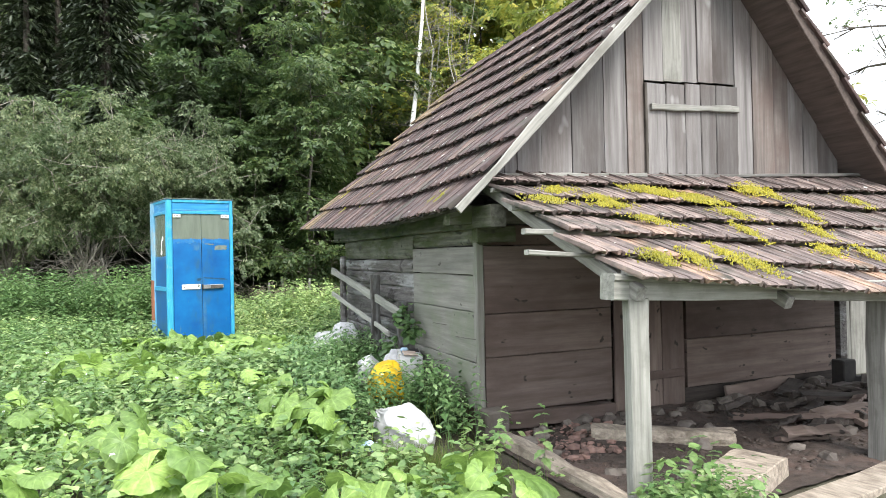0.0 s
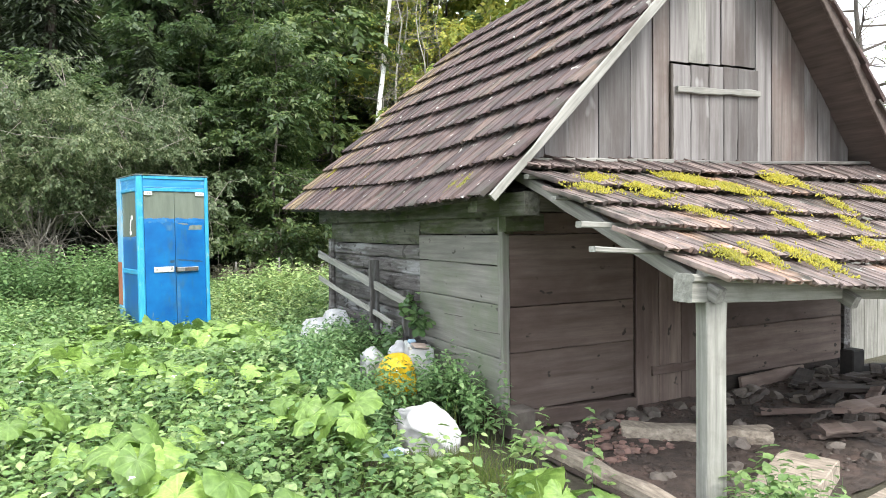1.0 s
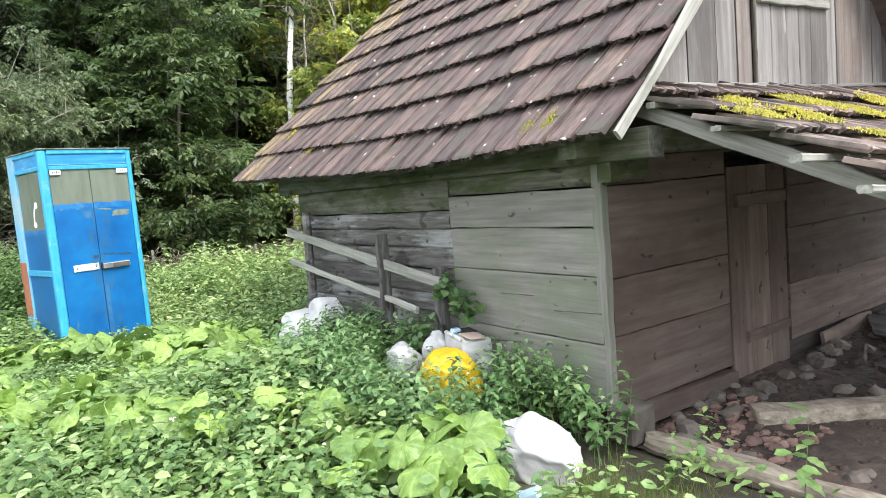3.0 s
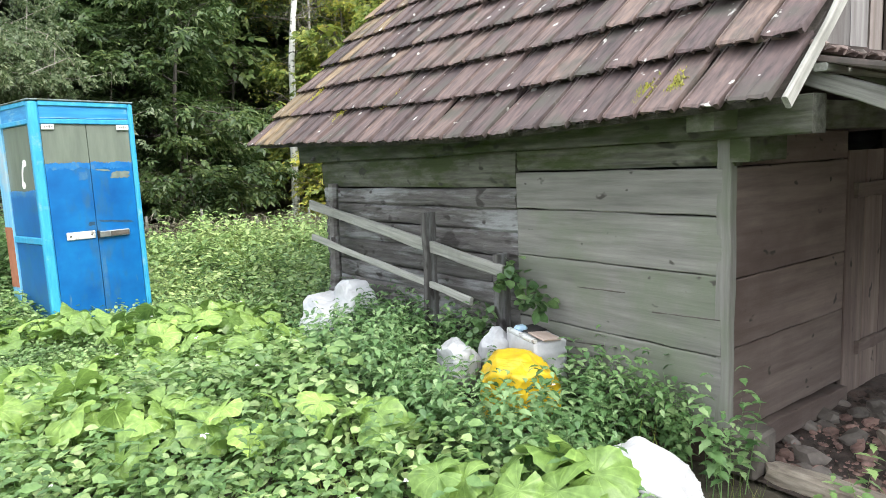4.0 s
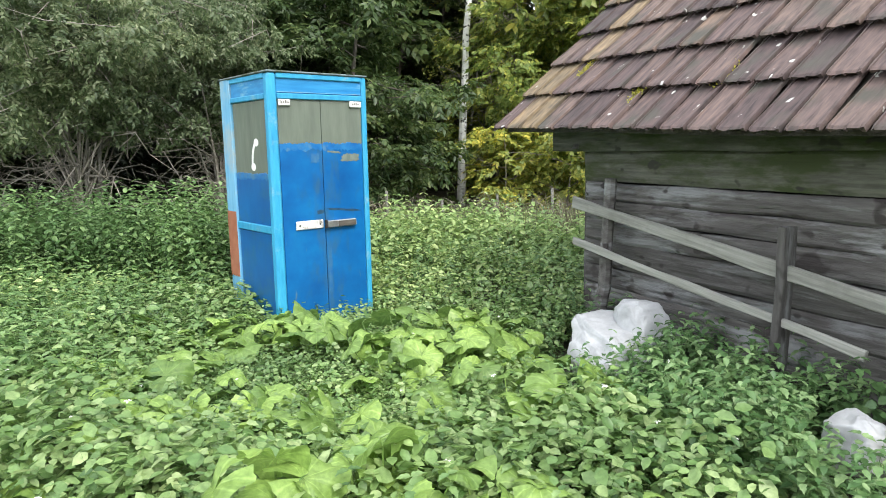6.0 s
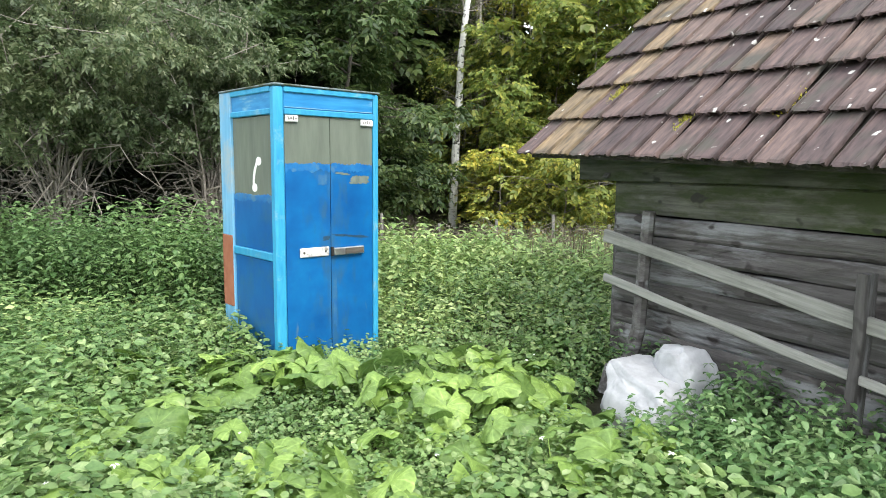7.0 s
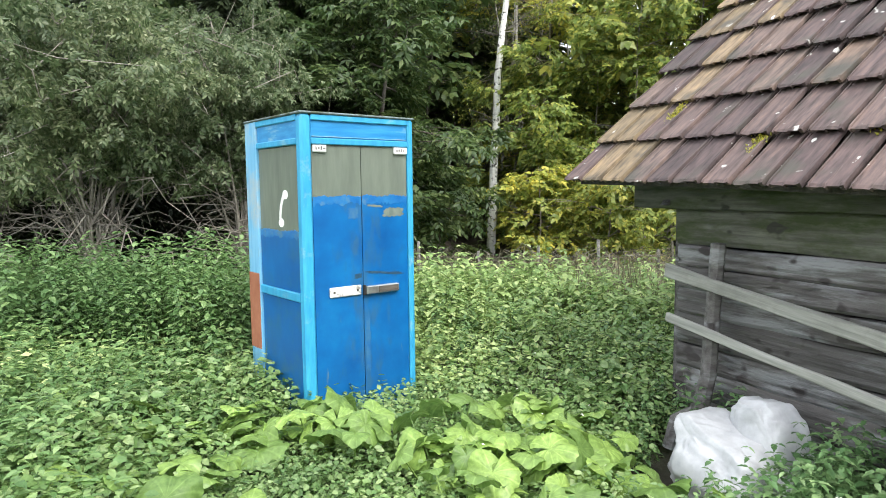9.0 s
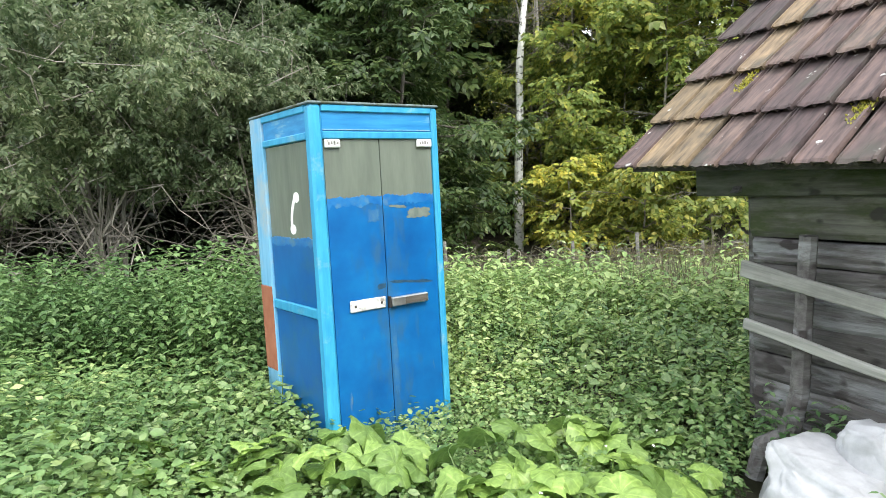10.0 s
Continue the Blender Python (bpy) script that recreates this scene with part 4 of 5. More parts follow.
for x, y, h, sd in ((-1.2, 20.0, 2.3, 1), (0.2, 19.4, 2.4, 2), (-0.6, 21.4, 2.8, 3), (1.5, 19.0, 2.5, 4), (-4.4, 18.6, 2.6, 5), (-3.4, 20.4, 2.4, 6)):
    tree("hazel_bush", x, y, h, 1.0, 0.03, LEAF_YELLOW if x > -2.5 else LEAF_MID, GREY_TWIG, 170 + sd, 4200, 0.12, 0.1, "low yellow-green hazel bush behind the wire fence", "bush", group=G, clump=0.3, limbs=9, w=0.75)
for i in range(15):
    x = -22 + i * 2.1 + rw.uniform(-0.6, 0.6)
    y = 23.5 + rw.uniform(-1, 1.5)
    if -4.5 < x < 1.5:
        y += 5
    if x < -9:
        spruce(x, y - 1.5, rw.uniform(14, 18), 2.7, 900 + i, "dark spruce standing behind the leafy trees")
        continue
    tree("beech_tree", x, y, rw.uniform(10, 14), rw.uniform(2.5, 3.3), 0.16, (LEAF_DARK if i % 4 else LEAF_MID) if x < 0 else LEAF_YELLOW, BARK, 200 + i, 6000, 0.3, 0.12, "tall dark green beech tree on the slope", group=G, clump=0.75)
for i in range(12):
    x = -28 + i * 3.4 + rw.uniform(-0.8, 0.8)
    y = 31 + rw.uniform(-1.5, 1.5)
    tree("beech_tree", x, y, rw.uniform(13, 17), rw.uniform(3.2, 4.2), 0.2, (LEAF_DARK if i % 3 else LEAF_MID) if x < -5 else LEAF_YELLOW, BARK, 300 + i, 4200, 0.52, 0.12, "tall dark green beech tree on the slope", group=G, clump=1.1)
# added low spruces: their dark needles stand in for deep shade under the willows
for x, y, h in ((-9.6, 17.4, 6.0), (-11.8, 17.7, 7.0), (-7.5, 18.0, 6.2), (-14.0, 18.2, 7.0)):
    spruce(x, y, h, 1.7, int(h * 10 - 3 * x), "young dark spruce added to deepen the shade behind the willows")
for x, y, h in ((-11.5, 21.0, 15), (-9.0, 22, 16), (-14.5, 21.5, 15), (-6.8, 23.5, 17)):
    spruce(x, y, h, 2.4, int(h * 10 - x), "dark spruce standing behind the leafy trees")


def birch(x, y, height, r, seed, label, dx=0.03, boughs=12, leaves=900, bend=0.05, bark=None):
    g = np.random.default_rng(seed)
    root = thing("birch_tree", label, "tree", Matrix.Translation((x, y, float(land(x, y)) - 0.1)), "slender birches")
    n = 12
    pts = [np.array([dx * height * (i / n) ** 1.2 + bend * math.sin(i * 0.9 + seed) + 0.4 * bend * math.sin(i * 2.3 + seed), bend * math.cos(i * 1.7 + seed), height * i / n]) for i in range(n + 1)]
    p = Pile()
    p.add(tube(pts, [r * (1.15 - 0.95 * i / n) for i in range(n + 1)], 9))
    put("trunk", p.mesh("trunk", bark or BIRCH_BARK), root)
    cs = []
    for k in range(boughs):
        i = g.integers(2, n)
        a, reach = g.uniform(0, 6.283), g.uniform(0.6, 1.6)
        b0 = pts[i]
        d = np.array([math.cos(a), math.sin(a), g.uniform(0.1, 0.5)])
        q = [b0, b0 + d * reach * 0.4 + g.normal(0, 0.04, 3), b0 + d * reach * 0.75 + g.normal(0, 0.08, 3), b0 + d * reach + np.array([0, 0, -0.1])]
        w = Pile()
        w.add(tube(q, [0.014, 0.01, 0.007, 0.003], 5))
        for e in range(4):
            s0 = q[1 + e % 2]
            w.add(tube([s0, s0 + g.normal(0, 0.18, 3), s0 + g.normal(0, 0.35, 3)], [0.006, 0.004, 0.002], 4))
        put("bough", w.mesh("bough", GREY_TWIG), root)
        cs.append(q[3])
    if leaves:
        v, f = flat_kite(0.7)
        put("crown", spread("crown", [(v, f, leaf_cloud(g, np.array(cs), np.full(len(cs), 0.5), leaves, 0.08))], LEAF_YELLOW), root)


birch(-2.2, 22.0, 13.5, 0.105, 1, "white-barked birch with thin bare boughs by the fence", 0.085, 26, 1500)
PALE_BARK = surface("pale_bark", (0.2, 0.185, 0.16), (0.5, 0.47, 0.42), 6, (1, 1, 3), 0.8, 0.3, (0.1, 0.09, 0.08), 4.0, (0.56, 0.66), 0.2)
for k, (x, y, r) in enumerate(((-1.8, 23.2, 0.045), (-1.55, 23.6, 0.035), (-1.2, 23.0, 0.05), (-0.95, 23.8, 0.035), (-0.6, 23.4, 0.04), (-0.2, 23.9, 0.03))):
    birch(x, y, 10 + 0.6 * (k % 3), r, k + 4, "pale slender crooked tree above the barn roof", (0.012, 0.05, -0.02, 0.06)[k % 4], 22, 90, 0.16, PALE_BARK)


def willow(x, y, height, radius, seed, leaves, label):
    """Many arching pale stems from one foot, with narrow leaves in loose sprays and bare tangled twigs below."""
    g = np.random.default_rng(seed)
    root = thing("willow_bush", label, "bush", Matrix.Translation((x, y, float(land(x, y)) - 0.05)), "willow bushes")
    cs = []
    for k in range(19):
        a, reach, h = g.uniform(0, 6.283), radius * g.uniform(0.3, 1.1), height * g.uniform(0.45, 1.0)
        d = np.array([math.cos(a), math.sin(a), 0])
        sag = g.uniform(-0.2, 0.25) * reach
        q = [d * reach * 0.1, d * reach * 0.15 + np.array([0, 0, h * 0.4]), d * reach * 0.45 + np.array([0, 0, h * 0.8]), d * reach * 0.85 + np.array([0, 0, h]), d * reach * 1.15 + np.array([0, 0, h * 0.95 - sag])]
        q = [c + g.normal(0, 0.07, 3) * min(1, i) for i, c in enumerate(q)]
        w = Pile()
        r0 = 0.034 if k % 5 == 0 else 0.02
        w.add(tube(q, [r0, r0 * 0.8, 0.011, 0.007, 0.003], 5))
        for e in range(9):
            s0 = q[1 + e % 4]
            s1 = s0 + g.normal(0, 0.34, 3)
            s2 = s1 + g.normal(0, 0.3, 3)
            w.add(tube([s0, s1, s2], [0.009, 0.006, 0.003], 4))
            if e % 4 > 0:
                cs += [s1, s2]
        for e in range(3):
            b = g.uniform(0, 6.283)
            o = np.array([math.cos(b), math.sin(b), 0]) * g.uniform(0.5, 1.25)
            s0 = q[0] + (q[1] - q[0]) * g.uniform(0.3, 1.0)
            top = g.uniform(0.1, 0.6)
            w.add(tube([s0, s0 + o * 0.35 + np.array([0, 0, top]), s0 + o * 0.75 + np.array([0, 0, top * 1.1]) + g.normal(0, 0.15, 3), s0 + o * 1.1 + np.array([0, 0, top * 0.5]) + g.normal(0, 0.2, 3), s0 + o * 1.25 + np.array([0, 0, top * 0.1])], [0.016, 0.013, 0.01, 0.007, 0.003], 5))
        put("stem", w.mesh("stem", GREY_TWIG), root)
        cs += q[2:]
    cs = np.array([c for c in cs if c[2] > height * 0.36 + 0.35 * math.sin(c[0] * 3)])
    m = leaf_cloud(g, cs, np.full(len(cs), 0.27), leaves // 3, 0.21, 0.8, 0.55)
    half = len(m) // 2
    put("crown", spread("crown", [(*spray("ash", g), m[:half]), (*spray("ash", g), m[half:])], LEAF_PALE), root)


willow(-8.2, 14.4, 4.9, 1.7, 1, 15000, "pale grey-green willow bush with tangled bare twigs")
willow(-6.4, 15.6, 4.7, 1.4, 2, 12000, "pale grey-green willow bush with tangled bare twigs")
willow(-10.6, 14.9, 4.6, 1.7, 3, 10000, "pale grey-green willow bush with tangled bare twigs")
willow(-13.2, 15.6, 4.2, 1.9, 4, 8000, "pale grey-green willow bush with tangled bare twigs")
tree("walnut_tree", 12.3, 20.5, 10.5, 3.4, 0.2, LEAF_MID, BARK, 77, 1100, 0.1, 0.45, "sparse bare-twigged tree standing against the white sky", clump=0.6, limbs=18)


# weeds
def nettle(rng, pairs, h, teeth=True):
    lv, lf = toothed(0.62, 0.08) if teeth else kite(0.55, 0.08)
    pos, yaw, pit, siz = [], [], [], []
    for i in range(pairs):
        f = (i + 1) / pairs
        for s in (0, math.pi):
            pos.append((0.03 * f * math.sin(5 * f), 0.02 * f, h * (0.25 + 0.75 * f)))
            yaw.append(i * 1.57 + s + rng.normal(0, 0.2))
            pit.append(rng.normal(0.22, 0.18))
            siz.append((0.092 - 0.045 * f) * rng.uniform(0.8, 1.2))
    m = turned(rng, np.array(pos), np.array(yaw), np.array(pit), np.zeros(len(pos)), np.array(siz))
    w = np.einsum("kij,nj->kni", m[:, :, :3], lv) + m[:, None, :, 3]
    v = w.reshape(-1, 3)
    f = (lf[None] + (np.arange(len(m)) * len(lv))[:, None, None]).reshape(-1, 3)
    sv = np.array([(-0.004, 0, 0), (0.004, 0, 0), (0.02, 0.015, h)])
    return np.concatenate([v, sv]), np.concatenate([f, [[len(v), len(v) + 1, len(v) + 2]]])


def rosette(rng, leaves, h, size, w=0.9):
    lv, lf = kite(w, 0.06)
    pos, yaw, pit, siz = [], [], [], []
    for i in range(leaves):
        a = i * 2.4 + rng.normal(0, 0.3)
        r = 0.08 * rng.uniform(0.3, 1.2)
        pos.append((math.cos(a) * r, math.sin(a) * r, h * rng.uniform(0.45, 1)))
        yaw.append(a)
        pit.append(rng.normal(0.12, 0.32))
        siz.append(size * rng.uniform(0.7, 1.3))
    m = turned(rng, np.array(pos), np.array(yaw), np.array(pit), rng.normal(0, 0.35, leaves), np.array(siz))
    w = np.einsum("kij,nj->kni", m[:, :, :3], lv) + m[:, None, :, 3]
    return w.reshape(-1, 3), (lf[None] + (np.arange(len(m)) * len(lv))[:, None, None]).reshape(-1, 3)


CLEAR = ((-0.6, 0.0, 0.3), (-0.78, -0.28, 0.22), (-0.55, 1.1, 0.26), (-0.72, 0.9, 0.2), (-0.7, 1.3, 0.18), (-0.55, 1.6, 0.22), (-0.2, 1.2, 0.3), (-0.25, 1.5, 0.16), (-0.5, 3.4, 0.36), (-0.72, 3.2, 0.22), (-0.85, 3.35, 0.2), (-0.25, 3.2, 0.24), (-0.8, 3.6, 0.2), (-0.4, 3.95, 0.2), (-0.55, 0.75, 0.19))


def weed_ground(x, y):
    """Where weeds grow: not in the barn, under the lean-to or in the booth."""
    u, v = in_barn(x, y)
    ok = ~((u > -0.08) & (u < 4.8) & (v > -2.0) & (v < 4.4))
    ok &= ~((u > -0.9) & (u < 0.1) & (v > -1.6) & (v < -0.25) & (np.sin(x * 7) * np.sin(y * 9) < 0.6))
    bx, by = x + 4.21, y - 9.645
    a, b = bx * 0.773 + by * 0.635, -bx * 0.635 + by * 0.773
    ok &= ~((a > -0.03) & (a < 0.98) & (b > -0.03) & (b < 0.98))
    ok &= ~((u > 0.55) & (u < 4.8) & (v > -3.9) & (v < -1.9))
    ok &= ~((u > -0.75) & (u < 0.6) & (v > -3.3) & (v < -1.55) & (((u - 0.28) / 0.36) ** 2 + ((v + 2.16) / 0.2) ** 2 > 1))
    for cu, cv, cr in CLEAR:
        ok &= (u - cu) ** 2 + (v - cv) ** 2 > cr * cr
    return ok


def scatter(rng, n, x0, x1, y0, y1, size, keep=None):
    x, y = rng.uniform(x0, x1, n), rng.uniform(y0, y1, n)
    rim = np.minimum(np.minimum(x - x0, x1 - x), np.minimum(y - y0, y1 - y))
    ok = weed_ground(x, y) & (rng.uniform(0, 1, n) < np.clip(rim / 1.2, 0.03, 1))
    if keep is not None:
        ok &= keep(x, y, rng.uniform(0, 1, n))
    x, y = x[ok], y[ok]
    pos = np.stack([x, y, land(x, y)], -1)
    s = rng.uniform(0.7, 1.25, len(x)) * size * np.clip(np.hypot(x + 3.4, y - 8.7) / 2.0, 0.55, 1)
    return turned(rng, pos, rng.uniform(0, 6.283, len(x)), rng.normal(0, 0.12, len(x)), rng.normal(0, 0.12, len(x)), s)


def patchy(scale, seed, low):
    def keep(x, y, r):
        f = np.sin(x * scale + seed) * np.sin(y * scale * 1.2 + seed * 2) + 0.6 * np.sin(x * scale * 2.3 + y * scale * 1.9 + seed)
        return r < np.clip(0.5 + 0.6 * f, low, 1)
    return keep


rng = np.random.default_rng(5)


def flat_rosette(g, leaves, h, size, w=0.6):
    lv, lf = flat_kite(w)
    a = np.arange(leaves) * 2.4 + g.normal(0, 0.3, leaves)
    r = 0.09 * g.uniform(0.2, 1.3, leaves)
    pos = np.stack([np.cos(a) * r, np.sin(a) * r, h * g.uniform(0.3, 1, leaves)], -1)
    m = turned(g, pos, a, g.normal(0.15, 0.3, leaves), g.normal(0, 0.25, leaves), size * g.uniform(0.7, 1.3, leaves))
    q = np.einsum("kij,nj->kni", m[:, :, :3], lv) + m[:, None, :, 3]
    return q.reshape(-1, 3), (lf[None] + (np.arange(leaves) * 4)[:, None, None]).reshape(-1, 3)


def by_wall(x, y, r):
    u, v = in_barn(x, y)
    return (u > -1.25) & (v > -0.45) & (v < 4.3) & (r < 0.6)


def open_ground(x, y, r):
    u, v = in_barn(x, y)
    wave = 0.5 * np.sin(x * 1.7 + y) + 0.35 * np.sin(x * 4.1 - y * 3.3)
    trodden = (y < 3.0 + wave) | ((x > 0.8 + wave) & (y < 4.2 + wave)) | ((x < -5.8 + wave) & (y < 6.0 + wave))
    return ~((u > -1.2) & (v > -0.5) & (v < 3.7)) & (~trodden | (np.sin(x * 91.7) * np.sin(y * 77.3) > 0.15))


def both(p, q):
    return lambda x, y, r: p(x, y, r) & q(x, y, r)


net = [nettle(rng, 7, h) for h in (0.32, 0.4, 0.48, 0.44)]
far_net = [nettle(rng, 7, h, False) for h in (0.32, 0.4, 0.48, 0.44)]
tall = [nettle(rng, 8, h) for h in (0.45, 0.52, 0.58)]
ros = [rosette(rng, 14, h, 0.054, 0.62) for h in (0.22, 0.3, 0.38)]
far = [flat_rosette(rng, 20, h, 0.06) for h in (0.28, 0.38, 0.48)]
kinds = [(v, f, scatter(rng, 2900, -8, 4.5, -0.5, 10.8, 0.95, both(open_ground, patchy(1.1, k, 0.12)))) for k, (v, f) in enumerate(net)]
tagged(new("nettles", spread("nettles", kinds, NETTLE)), "dense knee-high green nettles covering the ground", "weeds", kind="stuff")
kinds = [(v, f, scatter(rng, 4200, -2.6, 1.2, 5, 10.5, 0.9, by_wall)) for v, f in tall]
tagged(new("nettles", spread("nettles", kinds, WALL_NETTLE)), "darker tall nettles along the barn's side wall", "weeds", kind="stuff")
kinds = [(v, f, scatter(rng, 9000, -8, 4.5, -0.5, 10.8, 1.0, both(open_ground, patchy(1.4, k + 7, 0.4)))) for k, (v, f) in enumerate(ros)]
tagged(new("ground_cover", spread("ground_cover", kinds, HERB)), "light green low leafy ground cover", "weeds", kind="stuff")
kinds = [(v, f, scatter(rng, 5800, -13, 4, 9, 16.5, 0.95, patchy(0.9, k + 3, 0.6))) for k, (v, f) in enumerate(far)]
tagged(new("meadow_weeds", spread("meadow_weeds", kinds, MEADOW)), "tangled light green meadow weeds behind the booth", "weeds", kind="stuff")
kinds = [(v, f, scatter(rng, 3000, -5.6, -1.3, 6.4, 10.4, 1.2, open_ground)) for v, f in ros]
tagged(new("ground_cover", spread("ground_cover", kinds, HERB)), "light green low leafy ground cover round the booth", "weeds", kind="stuff")
kinds = [(v, f, scatter(rng, 1700, -14, 4, 10, 16, 1.15, patchy(0.8, k + 5, 0.0))) for k, (v, f) in enumerate(far_net)]
tagged(new("nettles", spread("nettles", kinds, NETTLE)), "tall nettle patches in the meadow", "weeds", kind="stuff")
def nettle_bed(x, y, r):
    return ((x + 7.4) / 2.6) ** 2 + ((y - 11.9) / 1.4) ** 2 + 0.5 * np.sin(x * 2.1) * np.sin(y * 2.7) < 1


kinds = [(v, f, scatter(rng, 650, -4.6, 2.0, 10.8, 15.3, 1.55, patchy(1.5, 9, 0.0))) for v, f in far_net]
tagged(new("meadow_weeds", spread("meadow_weeds", kinds, MEADOW)), "tall bushy green weeds before the wire fence", "weeds", kind="stuff")
kinds = [(v, f, scatter(rng, 620, -9.5, -4.4, 7.2, 11.6, 1.1)) for v, f in net]
tagged(new("nettles", spread("nettles", kinds, NETTLE)), "pale knee-high nettles beside the booth", "weeds", kind="stuff")
bed = [nettle(rng, 13, h, False) for h in (0.72, 0.85, 0.95)]
kinds = [(v, f, scatter(rng, 1300, -10.5, -4.4, 10.2, 13.6, 1.12, nettle_bed)) for v, f in bed]
tagged(new("nettles", spread("nettles", kinds, NETTLE)), "waist-high nettle bed beside the booth", "weeds", kind="stuff")


def at_post(x, y, r):
    u, v = in_barn(x, y)
    return ((u - 0.28) / 0.36) ** 2 + ((v + 2.16) / 0.2) ** 2 < 1


kinds = [(v, f, scatter(rng, 1500, -1, 3, 2.5, 5.5, 0.72, at_post)) for v, f in net]
tagged(new("nettles", spread("nettles", kinds, NETTLE)), "fresh nettles at the foot of the lean-to post", "weeds", kind="stuff")
blade = (np.array([(-0.007, 0, 0), (0.007, 0, 0), (0.018, 0.02, 0.55), (0.032, 0.02, 0.55), (0.12, 0.03, 1.0)]), np.array([(0, 1, 3), (0, 3, 2), (2, 3, 4)]))


def grass_patch(n, cx, cy, rx, ry, size, material, label, name="grass"):
    x, y = rng.normal(cx, rx, n), rng.normal(cy, ry, n)
    ok = weed_ground(x, y) if name == "grass" else x < 99
    u, v = in_barn(x, y)
    ok |= (u > -1.0) & (u < -0.1) & (v > -1.7) & (v < -0.3)
    x, y = x[ok], y[ok]
    m = turned(rng, np.stack([x, y, land(x, y)], -1), rng.uniform(0, 6.283, len(x)), rng.normal(0, 0.3, len(x)), rng.normal(0, 0.3, len(x)), rng.uniform(0.5, 1.2, len(x)) * size)
    tagged(new(name, spread(name, [(*blade, m)], material)), label, "grass", kind="stuff")


gm = scatter(rng, 6000, -7, 3, 1, 12, 0.3)
tagged(new("grass", spread("grass", [(*blade, gm)], GRASS)), "thin grass blades standing between the weeds", "grass", kind="stuff")
fm = scatter(rng, 70, -6, 0, 3, 11, 0.025)
fm[:, 2, 3] += rng.uniform(0.34, 0.5, len(fm))
tagged(new("flowers", spread("flowers", [(*flat_rosette(rng, 7, 0.3, 0.6, 0.6), fm)], WHITE_PAINT)), "tiny white flowers among the weeds", "flower", kind="stuff")
grass_patch(4500, -0.3, 4.75, 0.26, 0.3, 0.16, GRASS, "short fresh green grass beside the lean-to")
grass_patch(1600, -1.6, 13.2, 1.6, 1.0, 0.6, GRASS, "tall pale meadow grass before the fence")
grass_patch(500, -1.5, 15.0, 1.5, 0.3, 0.5, DRY, "dry brown grass stems along the fence", "dry_grass")
grass_patch(700, -0.9, 13.6, 0.5, 0.5, 0.8, DRY, "dry brown seed heads in the meadow", "dry_grass")


# butterbur: big round lobed leaves on stalks
def bur_leaf(r, seed):
    """A heart-shaped leaf with a wavy toothed margin and sunken veins."""
    g = random.Random(seed)
    n, verts, faces = 45, [(0.0, 0, 0)], []
    for ring in (0.35, 0.7, 1.0):
        for i in range(n):
            a = -2.9 + 5.8 * i / (n - 1)
            tooth = (0.035 * math.sin(a * 5 + seed) + (0.035, -0.02, 0.015, -0.04)[i % 4] + g.uniform(-0.025, 0.025)) if ring == 1.0 else 0
            rr = r * ring * (1 + tooth) * (1.05 + 0.28 * max(0, math.cos(a)) ** 4)
            vein = 0.05 * math.cos(a * 6) * ring
            z = r * (0.22 * math.sin(a * 2 + seed) * ring ** 2 + 0.12 * math.sin(a * 4.5 + seed * 2) * ring ** 3 + vein + 0.22 * ring - 0.42 * ring ** 3 + g.uniform(-0.03, 0.03))
            verts.append((rr * math.cos(a), rr * math.sin(a), z))
    for i in range(n - 1):
        faces.append((0, 1 + i, 2 + i))
        for q in (0, n):
            faces.append((1 + q + i, 1 + q + n + i, 2 + q + n + i, 2 + q + i))
    me = mesh_from("leaf", verts, faces, BUR)
    me.polygons.foreach_set("use_smooth", [True] * len(me.polygons))
    return me


BUR_LEAVES = [bur_leaf(0.075 + 0.01 * i, i) for i in range(8)]
stalk = mesh_from("stalk", *tube([(0, 0, 0), (0.02, 0, 0.5), (0, 0, 1)], [0.006, 0.005, 0.004], 4), BUR)


def butterbur(x, y, leaves, seed, tall=0.5):
    r = random.Random(seed)
    root = thing("butterbur", "butterbur plant with big light green leaves", "plant", Matrix.Translation((x, y, float(land(x, y)))), "butterbur plants")
    for i in range(leaves):
        a = i * 2.4 + r.uniform(-0.5, 0.5)
        d, h = r.uniform(0.08, 0.26), tall * r.uniform(0.6, 1.1)
        p = Vector((math.cos(a) * d, math.sin(a) * d, h))
        put("leaf", r.choice(BUR_LEAVES), root, Matrix.Translation(p) @ pose(0, 0, 0, r.uniform(-32, 32), r.uniform(-10, 55), math.degrees(a)))
        q = p.normalized().to_track_quat("Z", "Y").to_matrix().to_4x4()
        put("stalk", stalk, root, q @ Matrix.Diagonal((1, 1, p.length, 1)))


rb = random.Random(8)
count = 0
for n, x0, x1, y0, y1 in ((26, -5.2, -1.6, 7.0, 9.3), (7, -4.2, -2.2, 8.5, 9.5), (9, -3.3, -1.7, 8.0, 9.6), (8, -3.6, -1.8, 6.0, 8.0), (20, -3.6, -0.9, 3.2, 6.8), (10, -6.8, -4.2, 5.5, 9.6), (4, -0.7, 0.3, 3.3, 3.9)):
    k = 0
    while k < n:
        x, y = rb.uniform(x0, x1), rb.uniform(y0, y1)
        u, v = in_barn(x, y)
        if (u > -0.9 and v > -1.5) or not weed_ground(np.array([x]), np.array([y]))[0]:
            continue
        butterbur(x, y, rb.randint(4, 7), count, rb.uniform(0.24, 0.36) if y > 6.9 else rb.uniform(0.34, 0.5))
        k, count = k + 1, count + 1


# ---- things by the side wall ----
def bw(u, v, z=0.0):
    return BARN @ Vector((u, v, z))


